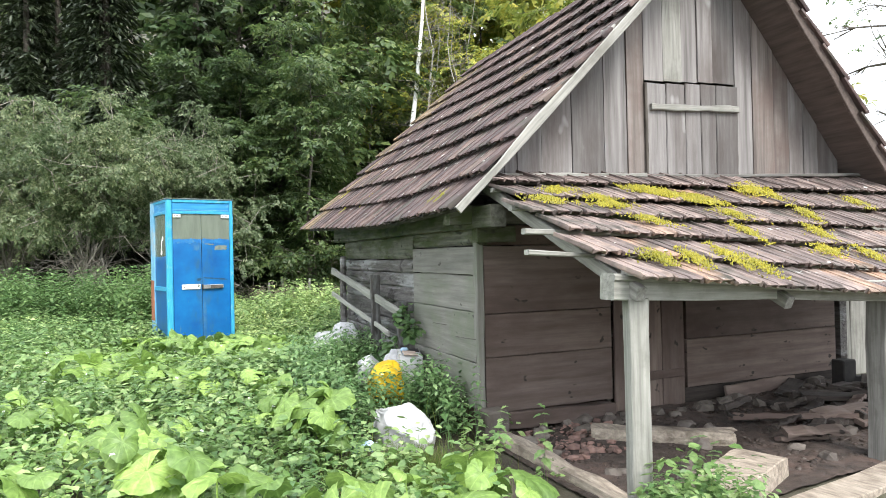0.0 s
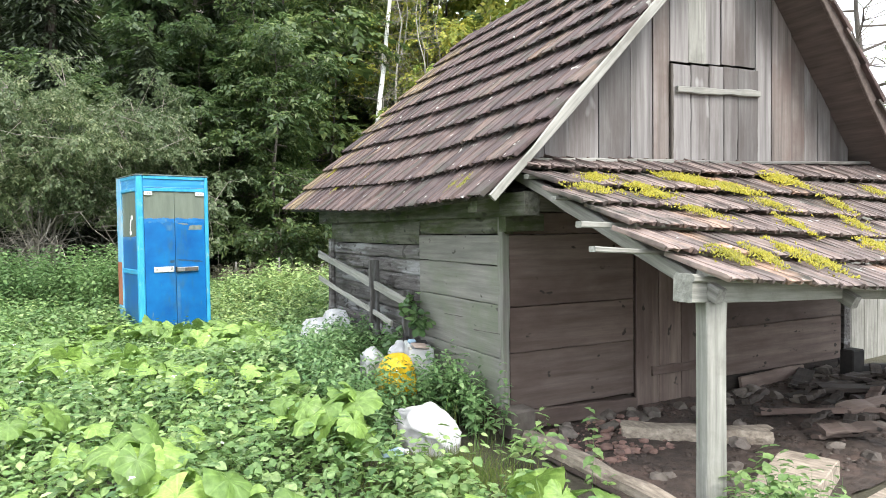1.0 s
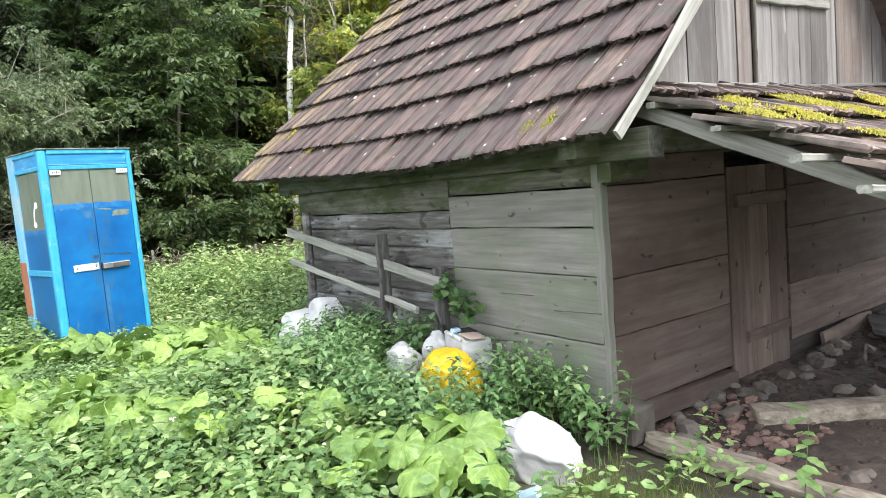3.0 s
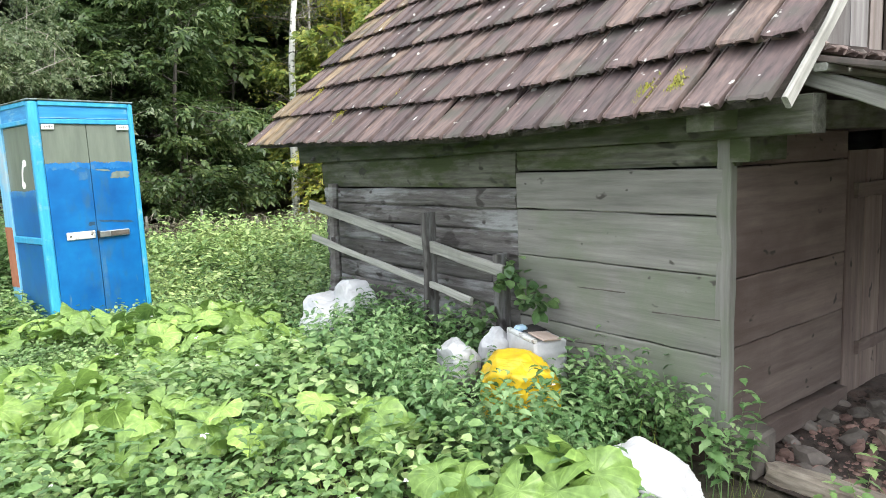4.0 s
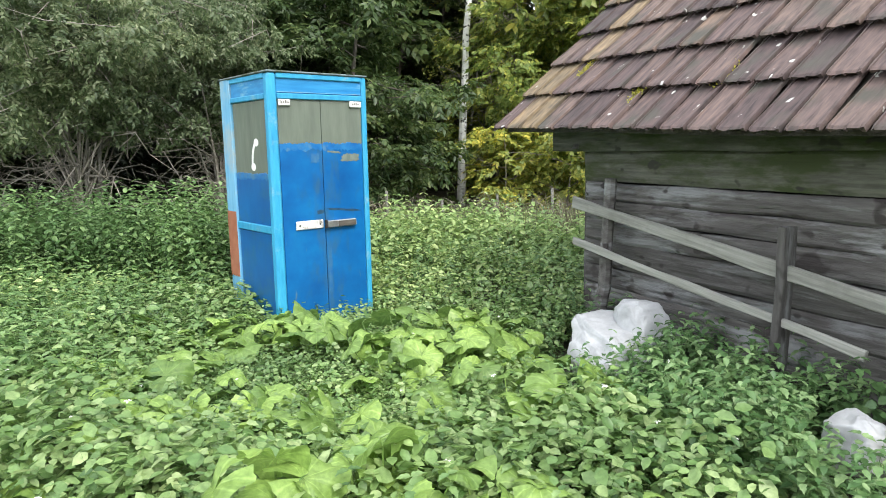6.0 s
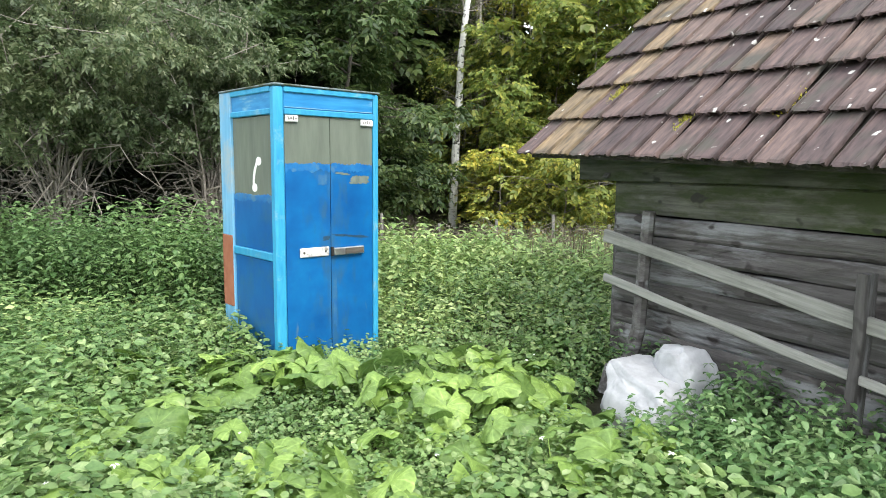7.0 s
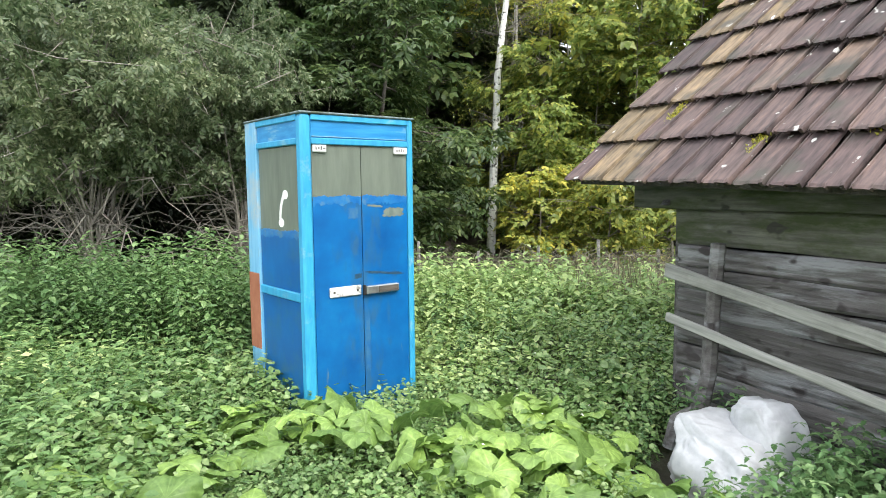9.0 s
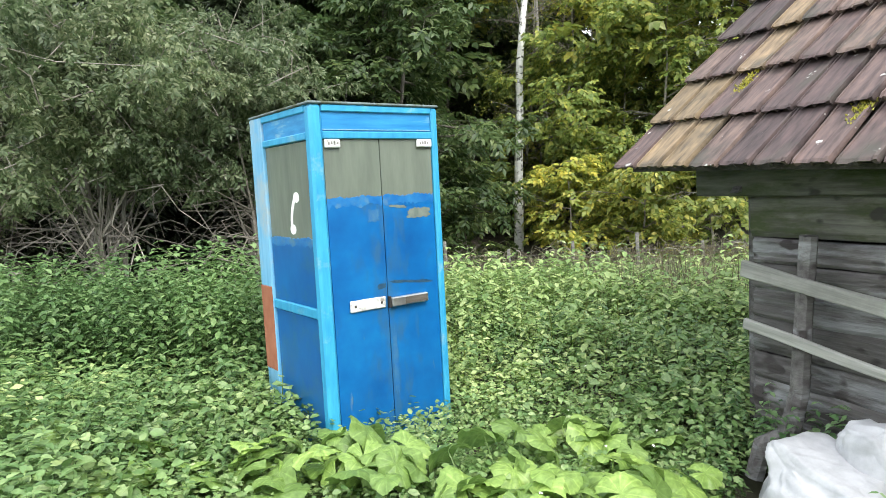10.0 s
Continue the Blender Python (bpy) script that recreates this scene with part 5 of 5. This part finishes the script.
def gz(u, v):
    p = bw(u, v)
    return float(land(p.x, p.y))


rail_fence = thing("rail_fence", "grey broken wooden rail fence leaning along the barn wall", "fence", BARN)


def pole(name, pts, radii, parent, material=GREY_WOOD, sides=8):
    p = Pile()
    p.add(tube(pts, radii, sides))
    return put(name, p.mesh(name, material), parent)


pole("post", [(-0.34, 3.92, 0.3), (-0.3, 3.9, 0.48), (-0.22, 3.8, 0.56), (-0.19, 3.76, 0.8), (-0.2, 3.73, 1.2), (-0.2, 3.7, 1.63)], [0.05, 0.055, 0.06, 0.05, 0.045, 0.045], rail_fence, OLD_LOG)
beam("post", (-0.2, 2.24, 0.2), (-0.2, 2.21, 1.42), 0.05, 0.1, OLD_LOG, rail_fence)
beam("post", (-0.12, 1.52, 0.3), (-0.12, 1.52, 1.16), 0.05, 0.11, OLD_LOG, rail_fence)
beam("rail", (-0.26, 4.06, 1.435), (-0.17, 1.44, 1.05), 0.035, 0.085, PALE_WOOD, rail_fence)
beam("rail", (-0.27, 4.04, 1.125), (-0.2, 1.75, 0.82), 0.03, 0.055, PALE_WOOD, rail_fence)


def sack(name, label, centre, size, seed, material=SACK, turn=0.0, tip=0.0, lean=0.0, square=0.75, slump=0.12, mouth=False, category="sack"):
    """A slumped plastic sack: a pillow with flat sides, sharp crossing creases and a pinched, pleated mouth."""
    g = random.Random(seed)
    bm = bmesh.new()
    bmesh.ops.create_uvsphere(bm, u_segments=110, v_segments=72, radius=1)
    off = Vector([g.uniform(0, 9) for _ in range(3)])
    cuts = []
    for _ in range(26):
        n = Vector((g.gauss(0, 1), g.gauss(0, 1), g.gauss(0, 1))).normalized()
        cuts.append((n, g.uniform(0.76, 0.95)))
    lines = []
    for _ in range(46):
        n = Vector((g.gauss(0, 1), g.gauss(0, 1), g.gauss(0, 1))).normalized()
        lines.append((n, g.uniform(-0.8, 0.8), g.uniform(0.014, 0.034), g.uniform(0.008, 0.024), g.uniform(0, 9)))
    for v in bm.verts:
        d = v.co.copy()
        p = Vector([math.copysign(abs(c) ** square, c) for c in d])
        n1 = d.normalized()
        r = min([1.0] + [h / n1.dot(n) for n, h in cuts if n1.dot(n) > 0.5])
        f = 1 + 0.1 * noise.noise(d * 1.5 + off) + 0.05 * noise.noise(d * 3.3 + off)
        for n, c, w, deep, ph in lines:
            e = d.dot(n) - c + 0.12 * noise.noise(d * 2.1 + Vector((ph, 0, 0)))
            if abs(e) < 3 * w:
                f += deep * (math.exp(-(e / w) ** 2) - 0.6 * math.exp(-((e - 1.6 * w) / w) ** 2)) * max(0, 0.45 + noise.noise(d * 1.9 + Vector((0, ph, 0))))
        p = p * r * f
        p.x += slump * max(0, -p.z)
        if mouth and d.x > 0.55:
            k = (d.x - 0.55) / 0.45
            p.y *= 1 - 0.55 * k
            p.z *= 1 - 0.5 * k
            p.x += 0.3 * k * k
            p += Vector((0, 0.05, 0.05)) * k * math.sin(12 * math.atan2(d.z, d.y))
        p.z = max(p.z, -0.8 + 0.03 * noise.noise(d * 5))
        v.co = Vector((p.x * size[0], p.y * size[1], p.z * size[2]))
    ob = part(name, bm, material, None, "", None, True)
    ob.matrix_basis = Matrix.Translation(centre) @ pose(0, 0, 0, lean, tip, turn)
    return tagged(ob, label, category, "sacks by the barn")


sack("sack", "crumpled white plastic sack lying in the weeds", bw(-0.63, -0.02, 0.25), (0.25, 0.21, 0.2), 1, turn=150, tip=-28, mouth=True)
sack("sack", "full white woven sack lying against the fence", bw(-0.47, 3.31, 0.43), (0.4, 0.28, 0.25), 2, turn=112, tip=-10, square=0.7)
sack("sack", "white sack standing upright by the barn wall", bw(-0.3, 3.2, 0.57), (0.17, 0.16, 0.25), 3, turn=18, lean=-14, square=0.5)
sack("sack", "yellow plastic bag lying among nettles", bw(-0.45, 1.05, 0.42), (0.31, 0.17, 0.24), 4, YELLOW, 112, 10, square=0.7)
sack("sack", "torn white plastic bag half hidden by nettles", bw(-0.46, 1.6, 0.46), (0.17, 0.14, 0.17), 5, turn=100, mouth=True)
sack("sack", "small white bag slumped between carton and wall", bw(-0.24, 1.46, 0.52), (0.12, 0.12, 0.17), 6, turn=30, lean=10)

carton = thing("carton", "white plastic-wrapped carton with an open flap by the wall", "carton", Matrix.Translation(bw(-0.165, 1.16, 0.38)) @ pose(0, 0, 0, 0, 0, 9))
bm = box(-0.12, -0.2, -0.2, 0.1, 0.19, 0.31, 0.012)
bmesh.ops.subdivide_edges(bm, edges=bm.edges[:], cuts=19, use_grid_fill=True)
for v in bm.verts:
    fold = abs(noise.noise(Vector((v.co.x * 4 + v.co.y * 3, v.co.y * 5, v.co.z * 26 + v.co.y * 12))))
    v.co += Vector((1, 1, 0.1)) * (noise.noise(v.co * 7) * 0.012) + Vector((v.co.x, v.co.y, 0)).normalized() * (0.014 - 0.05 * fold) * 0.5
part("body", bm, SACK, carton, smooth=True)
part("rim", box(-0.125, -0.19, 0.305, -0.095, 0.17, 0.33, 0.006), WHITE_PLATE, carton)
part("flap", box(-0.13, -0.2, 0.325, 0.0, -0.03, 0.337, 0.003), surface("cardboard", (0.34, 0.26, 0.22), (0.48, 0.39, 0.33), 9, relief=0.2, vary=0), carton, "pinkish grey cardboard flap").rotation_euler = (0.06, 0.1, 0.1)
part("flap", box(-0.06, 0.0, 0.318, 0.08, 0.17, 0.326, 0.003), IRON, carton, "dark lid inside the carton")
part("bag_knot", box(-0.1, 0.06, 0.31, -0.02, 0.13, 0.35, 0.016), BLUE_PLASTIC, carton, "blue plastic scrap on top")

bottle = thing("bottle", "crushed pale blue plastic bottle on the grass", "bottle", Matrix.Translation((-0.7, 5.08, float(land(-0.7, 5.08)) + 0.1)) @ pose(0, 0, 0, 70, 0, 50))
p = Pile()
p.add(tube([(0, 0, 0), (0, 0, 0.01), (0, 0, 0.1), (0.01, 0, 0.17), (0.01, 0, 0.21)], [0.03, 0.04, 0.034, 0.04, 0.014], 12))
put("body", p.mesh("body", BLUE_PLASTIC), bottle)
p = Pile()
p.add(tube([(0.01, 0, 0.205), (0.01, 0, 0.23)], [0.016, 0.016], 10))
put("lid", p.mesh("lid", WHITE_PLATE), bottle)

# vine on the wall
v, f = kite(0.85, 0.08)
cs = np.array([bw(-0.16, 1.42, 1.0), bw(-0.14, 1.36, 1.08), bw(-0.14, 1.25, 0.94), bw(-0.16, 1.15, 0.9), bw(-0.2, 1.55, 0.75), bw(-0.25, 1.6, 0.62)])
m = leaf_cloud(rng, cs, np.full(6, 0.1), 130, 0.075, 0.9)
tagged(new("vine", spread("vine", [(v, f, m)], NETTLE)), "green vine leaves on the barn wall", "plant", kind="stuff")


# ---- under the lean-to ----
def stone(name, label, p, size, seed, material=STONE, group="stones under the lean-to", category="stone"):
    bm = bmesh.new()
    bmesh.ops.create_icosphere(bm, subdivisions=2, radius=1)
    g = random.Random(seed)
    off = Vector((g.uniform(0, 50), g.uniform(0, 50), 0))
    for v in bm.verts:
        d = v.co.copy()
        cube = 1 / max(abs(d.x), abs(d.y), abs(d.z)) ** 0.6
        v.co = d * cube * (0.8 + 0.3 * noise.noise(d * 1.5 + off))
        v.co = Vector((v.co.x * size[0], v.co.y * size[1], v.co.z * size[2]))
    ob = part(name, bm, material)
    ob.matrix_basis = Matrix.Translation(p) @ pose(0, 0, 0, g.uniform(-15, 15), g.uniform(-15, 15), g.uniform(0, 360))
    return tagged(ob, label, category, group)


ob = part("stone", box(-0.1, -0.1, -0.12, 0.12, 0.1, 0.1, 0.015), STONE)
ob.matrix_basis = Matrix.Translation(bw(0.07, -0.08, 0.28)) @ pose(0, 0, 0, 0, 0, 27)
tagged(ob, "squared corner stone under the barn sill", "stone", "stones under the lean-to")
gs = random.Random(21)
for k in range(75):
    u, v = gs.uniform(0.2, 1.05), gs.uniform(-0.85, -0.08)
    sz = gs.uniform(0.015, 0.038)
    stone("brick_piece", "broken reddish brick piece on the soil", bw(u, v, gz(u, v) + 0.02 + sz * 0.4), (sz * 1.5, sz, sz * 0.8), k, BRICK, "brick rubble", "brick")
for k in range(80):
    u, v = gs.uniform(0.1, 4.4), gs.uniform(-1.7, -0.05) if k % 2 else gs.uniform(-0.3, -0.05)
    sz = gs.uniform(0.025, 0.08)
    stone("stone", "rough grey-brown field stone on bare soil", bw(u, v, gz(u, v) + sz * 0.4), (sz * 1.3, sz, sz * 0.8), 100 + k)


clod = (np.array([(1, 0, 0), (0, 1, 0), (-1, -0.2, 0), (0, -1, 0.1), (0.1, 0, 0.8), (0, 0.1, -0.6)]), np.array([(0, 1, 4), (1, 2, 4), (2, 3, 4), (3, 0, 4), (1, 0, 5), (2, 1, 5), (3, 2, 5), (0, 3, 5)]))


def clods(name, n, u0, u1, v0, v1, material, label, small, large):
    u, v = rng.uniform(u0, u1, n), rng.uniform(v0, v1, n)
    pos = np.array([bw(a, b, gz(a, b) + 0.01) for a, b in zip(u, v)])
    m = turned(rng, pos, rng.uniform(0, 6.283, n), rng.normal(0, 0.4, n), rng.normal(0, 0.4, n), rng.uniform(small, large, n) * rng.uniform(0.4, 1, n))
    tagged(new(name, spread(name, [(*clod, m)], material)), label, "rubble", kind="stuff")


us, vs = np.meshgrid(np.linspace(0.0, 4.7, 95), np.linspace(-1.95, 0.06, 42), indexing="ij")
ids = np.arange(us.size).reshape(us.shape)
bare = [bw(p, q, gz(p, q) + 0.015 + 0.035 * max(0, noise.noise(Vector((p * 3, q * 3, 2)))) + 0.02 * abs(noise.noise(Vector((p * 11, q * 11, 0))))) for p, q in zip(us.ravel(), vs.ravel())]
tagged(new("bare_earth", mesh_from("bare_earth", [tuple(p) for p in bare], np.stack([ids[:-1, :-1], ids[1:, :-1], ids[1:, 1:], ids[:-1, 1:]], -1).reshape(-1, 4), EARTH)), "bare brown earth under the lean-to roof", "ground", kind="structure")
clods("soil_clods", 2600, 0.1, 4.4, -1.8, -0.02, EARTH, "loose dark soil clods under the lean-to", 0.015, 0.05)
clods("gravel", 900, 0.1, 4.4, -1.8, -0.02, STONE, "grey grit and chips on the soil", 0.008, 0.03)
clods("brick_rubble", 900, 0.15, 1.05, -0.8, -0.06, BRICK, "crumbled reddish brick rubble", 0.01, 0.035)


def timber(name, label, a, b, w, h, material, group="fallen timbers", roll=0.0, category="timber"):
    a, b = bw(*a), bw(*b)
    d = b - a
    me = mesh_from(name, *board(d.length, h, w, rnd, 0.012, 9), material)
    x = d.normalized()
    y = Vector((0, 0, 1)).cross(x).normalized()
    m = Matrix((x, y, x.cross(y))).transposed().to_4x4()
    m.translation = a - x.cross(y) * h / 2
    ob = put(name, me, None, m @ Matrix.Rotation(radians(roll), 4, "X"))
    return tagged(ob, label, category, group)


def log(label, a, b, r, material, seed):
    """A half-squared rotten log: flat worn top, hollows, splintered ends."""
    g = random.Random(seed)
    a, b = Vector(a), Vector(b)
    p = Pile()
    n, sides = 34, 18
    verts, faces = tube([a + (b - a) * i / n for i in range(n + 1)], [r] * (n + 1), sides)
    off = Vector((seed * 5.0, 0, 0))
    axis = (b - a).normalized()
    for i, v in enumerate(verts):
        c = a + (b - a) * (i // sides) / n
        d = v - c
        side = d - Vector((0, 0, d.z))
        boxy = 1 / max(abs(d.z), side.length) * r
        f = boxy ** 0.75 * (0.92 + 0.16 * noise.noise(c * 3 + d * 9 + off) + 0.12 * noise.noise(Vector((c.dot(axis) * 2.5, d.z * 30, side.length * 20)) + off))
        verts[i] = c + d * f + axis * (0.05 * noise.noise(d * 22 + off) if i < sides or i >= n * sides else 0)
    p.add((verts, faces))
    ob = put("log", p.mesh("log", material), None, BARN.copy())
    return tagged(ob, label, "log", "fallen timbers")


BLEACHED = surface("bleached", (0.17, 0.138, 0.108), (0.5, 0.425, 0.345), 4, (7, 1.5, 7), 0.9, 0.8, (0.12, 0.09, 0.07), 2.5, (0.5, 0.68), 0.2, distance=0.02)
log("weathered fallen log lying before the barn door", (0.78, -0.46, 0.17), (1.55, -1.14, 0.19), 0.105, BLEACHED, 1)
log("old mossy sill log half sunk in the soil", (0.12, -0.2, 0.15), (0.16, -1.75, 0.12), 0.085, BLEACHED, 2)
timber("hewn_beam", "broad bleached hewn beam lying on the ground", (0.3, -2.0, 0.16), (1.27, -1.64, 0.23), 0.32, 0.15, BLEACHED)
timber("hewn_beam", "long grey hewn beam at the foot of the posts", (0.75, -2.24, 0.12), (3.4, -1.8, 0.14), 0.22, 0.16, BLEACHED)
timber("board", "loose board leaning on the barn wall", (2.56, -0.08, 0.19), (3.45, -0.07, 0.23), 0.03, 0.26, FRONT_WOOD, roll=-8)
gt = random.Random(31)
for k in range(38):
    u, v, a = gt.uniform(1.75, 3.9), gt.uniform(-1.45, -0.3), gt.uniform(-0.7, 0.7)
    L = gt.uniform(0.25, 1.2) if k % 2 else gt.uniform(0.2, 0.5)
    timber("charred_plank", "dark charred plank lying in the debris", (u, v, gz(u, v) + gt.uniform(0.04, 0.12)), (u + L * math.cos(a), v + L * math.sin(a), gz(u, v) + gt.uniform(0.04, 0.13)), gt.uniform(0.05, 0.15), gt.uniform(0.02, 0.05), CHARRED if k % 5 else FRONT_WOOD, roll=gt.uniform(-20, 20))
part("iron_box", box(-0.09, -0.07, -0.17, 0.09, 0.07, 0.16, 0.012), IRON).matrix_basis = Matrix.Translation(bw(3.82, -0.3, 0.35)) @ pose(0, 0, 0, 0, 0, 25)
tagged(bpy.data.objects["iron_box"], "blackened iron box standing in the debris", "box")
timber("charred_beam", "charred beam behind the iron box", (3.8, -0.32, 0.28), (4.9, -0.35, 0.22), 0.08, 0.15, IRON)
# pale board wall past the barn's end
plank_fence = thing("plank_fence", "pale upright plank fence past the barn's end", "fence", BARN)
for k in range(9):
    upright("plank", 4.42 + 0.24 * k, 0.25, 0.1, 1.75 + gt.uniform(-0.05, 0.05), 0.232, PALE_WOOD, 0.03, plank_fence)
beam("rail", (4.4, 0.29, 0.5), (6.6, 0.29, 0.5), 0.04, 0.08, GREY_WOOD, plank_fence)
timber("hanging_board", "short pale board nailed aslant at the wall's end", (4.05, -0.05, 1.2), (4.5, -0.08, 1.17), 0.03, 0.17, PALE_WOOD, category="board")

# ---- wire fence at the meadow's end ----
wire_fence = thing("wire_fence", "low rusty wire mesh fence grown with dry grass", "fence", Matrix.Translation((0, 15.55, 0.2)))
for k in range(8):
    x = -5.6 + 0.95 * k
    pole("post", [(x, 0, -0.1), (x + 0.02, 0, 0.4), (x + 0.01, 0.02, 0.78 + 0.08 * (k % 3))], [0.03, 0.03, 0.026], wire_fence, GREY_WOOD, 6)
p = Pile()
for z in (0.1, 0.3, 0.5, 0.68):
    p.add(tube([(-5.7 + 0.6 * i, 0.01 * math.sin(i), z + 0.012 * math.sin(i * 2.1)) for i in range(13)], [0.003] * 13, 4))
for i in range(72):
    p.add(tube([(-5.65 + 0.1 * i, 0, 0.02), (-5.62 + 0.1 * i, 0, 0.68)], [0.002, 0.002], 3))
tagged(put("mesh", p.mesh("mesh", WIRE), wire_fence), kind="stuff")
tangle = Pile()
gf = random.Random(17)
for k in range(900):
    x, z = gf.uniform(-5.2, 1.3), gf.uniform(0.45, 0.8) if k % 3 else gf.uniform(0.1, 0.5)
    if noise.noise(Vector((x * 1.7, 0, 3))) < -0.25 and k % 4:
        continue
    pts = [Vector((x, 15.52 + gf.gauss(0, 0.06), 0.2 + z))]
    lean = gf.gauss(0, 0.5)
    for j in range(4):
        step = Vector((lean * 0.12 + gf.gauss(0, 0.06), gf.gauss(0, 0.03), gf.gauss(0.03, 0.05) if j == 0 else -gf.uniform(0.03, 0.16)))
        pts.append(pts[-1] + step)
    tangle.add(tube(pts, [0.005, 0.006, 0.005, 0.004, 0.002], 3))
tagged(new("dead_vines", tangle.mesh("dead_vines", DRY)), "withered grey vines hanging in the wire fence", "vine", kind="stuff")
n = 1500
hang = turned(rng, np.stack([rng.uniform(-5.0, 1.2, n), 15.5 + rng.normal(0, 0.06, n), 0.2 + rng.uniform(0.35, 0.74, n)], -1), rng.uniform(0, 6.283, n), rng.normal(2.6, 0.5, n), rng.normal(0, 0.4, n), rng.uniform(0.1, 0.35, n))
tagged(new("dry_grass", spread("dry_grass", [(*blade, hang)], DRY)), "withered grass hanging in the wire fence", "grass", kind="stuff")
stump = pole("old_post", [(-8.65, 13.2, 0.1), (-8.63, 13.2, 0.7), (-8.65, 13.22, 1.22)], [0.1, 0.09, 0.06], None, GREY_TWIG)
tagged(stump, "short weathered wooden post in the meadow", "post")

# ---- moss on the tiles ----
MOSS_AT = ((0.35, -0.69), (0.14, -0.92), (0.62, -0.84), (0.64, -0.97), (1.22, -0.6), (1.39, -0.72), (1.62, -0.77), (2.44, -0.52), (2.53, -0.61), (2.56, -0.97), (1.69, -1.05), (0.75, -1.23), (0.28, -1.86), (0.56, -1.84), (0.9, -1.77), (1.02, -1.89), (2.27, -1.3), (1.98, -1.6), (2.39, -1.61), (3.51, -0.73), (1.49, -1.37))
tuft = (np.array([(-0.4, 0, 0), (0.4, 0, 0), (0, 0.3, 0), (0.1, 0.1, 1)]), np.array([(0, 1, 3), (1, 2, 3), (2, 0, 3)]))
pos = []
for k, (u, v) in enumerate(MOSS_AT):
    n = 560 if k not in (4, 5, 6, 7) else 1200
    w = rng.uniform(0.5, 1.5)
    du = rng.standard_t(3, n) * (0.04 + 0.04 * (4 <= k <= 7)) * w
    du = np.clip(du, -0.22, 0.22)
    dv = np.clip(rng.standard_t(3, n), -3, 3) * 0.036 / w + du * rng.uniform(-0.5, 0.5)
    for a, b in zip(du, dv):
        q = bw(u + a, v + b, shed_z(v + b, u + a) + 0.03 + 0.015 * max(0, 1 - (a * a + b * b) / 0.006) * rng.uniform(0.3, 1))
        pos.append(q)
for v0, s0, n in ((0.26, 0.1, 420), (0.1, 0.13, 320), (3.39, 0.36, 150), (2.75, 0.5, 120), (4.24, 0.68, 150)):
    for _ in range(n):
        q = roof_left(v0 + rng.normal(0, 0.022), max(0.04, s0 + rng.normal(0, 0.06)))
        pos.append(bw(q.x - 0.02, q.y, q.z + 0.035))
pos = np.array(pos)
m = turned(rng, pos, rng.uniform(0, 6.283, len(pos)), rng.normal(0, 0.5, len(pos)), rng.normal(0, 0.5, len(pos)), rng.uniform(0.01, 0.022, len(pos)))
tagged(new("moss", spread("moss", [(*tuft, m)], MOSS)), "bright yellow-green moss cushions on the old tiles", "moss", kind="stuff")

# ---- tiles ----
rt = random.Random(3)
up = roof_left(2, 3.0) - roof_left(2, 0)
lay_tiles(barn, lambda i, j: roof_left(4.78 - 0.2085 * i, 0.395 * j), (roof_left(-0.44, 0) - roof_left(4.78, 0)), up, 25, 10, rt, ROOF_TILES)
lay_tiles(barn, lambda i, j: (-0.06 + 0.2085 * i - (0.07 if j in (1, 3) else 0.0), -2.12 + 0.335 * j, shed_z(-2.12 + 0.335 * j, 0.2085 * i) - 0.03), (1, 0, -0.06), lambda i: (0, 1, 0.41 + 0.05 * 0.2085 * i), 23, 6, rt, SHED_TILES)
# the far slope's verge tiles
right = Vector((RIDGE_U - RIGHT_U, 0, RIDGE_Z - RIGHT_Z))
lay_tiles(barn, lambda i, j: (RIGHT_U + right.x * 0.395 * j / right.length, -0.5 + 0.2085 * i, RIGHT_Z + right.z * 0.395 * j / right.length - 0.03), (0, 1, 0), right, 2, 9, rt, ROOF_TILES)
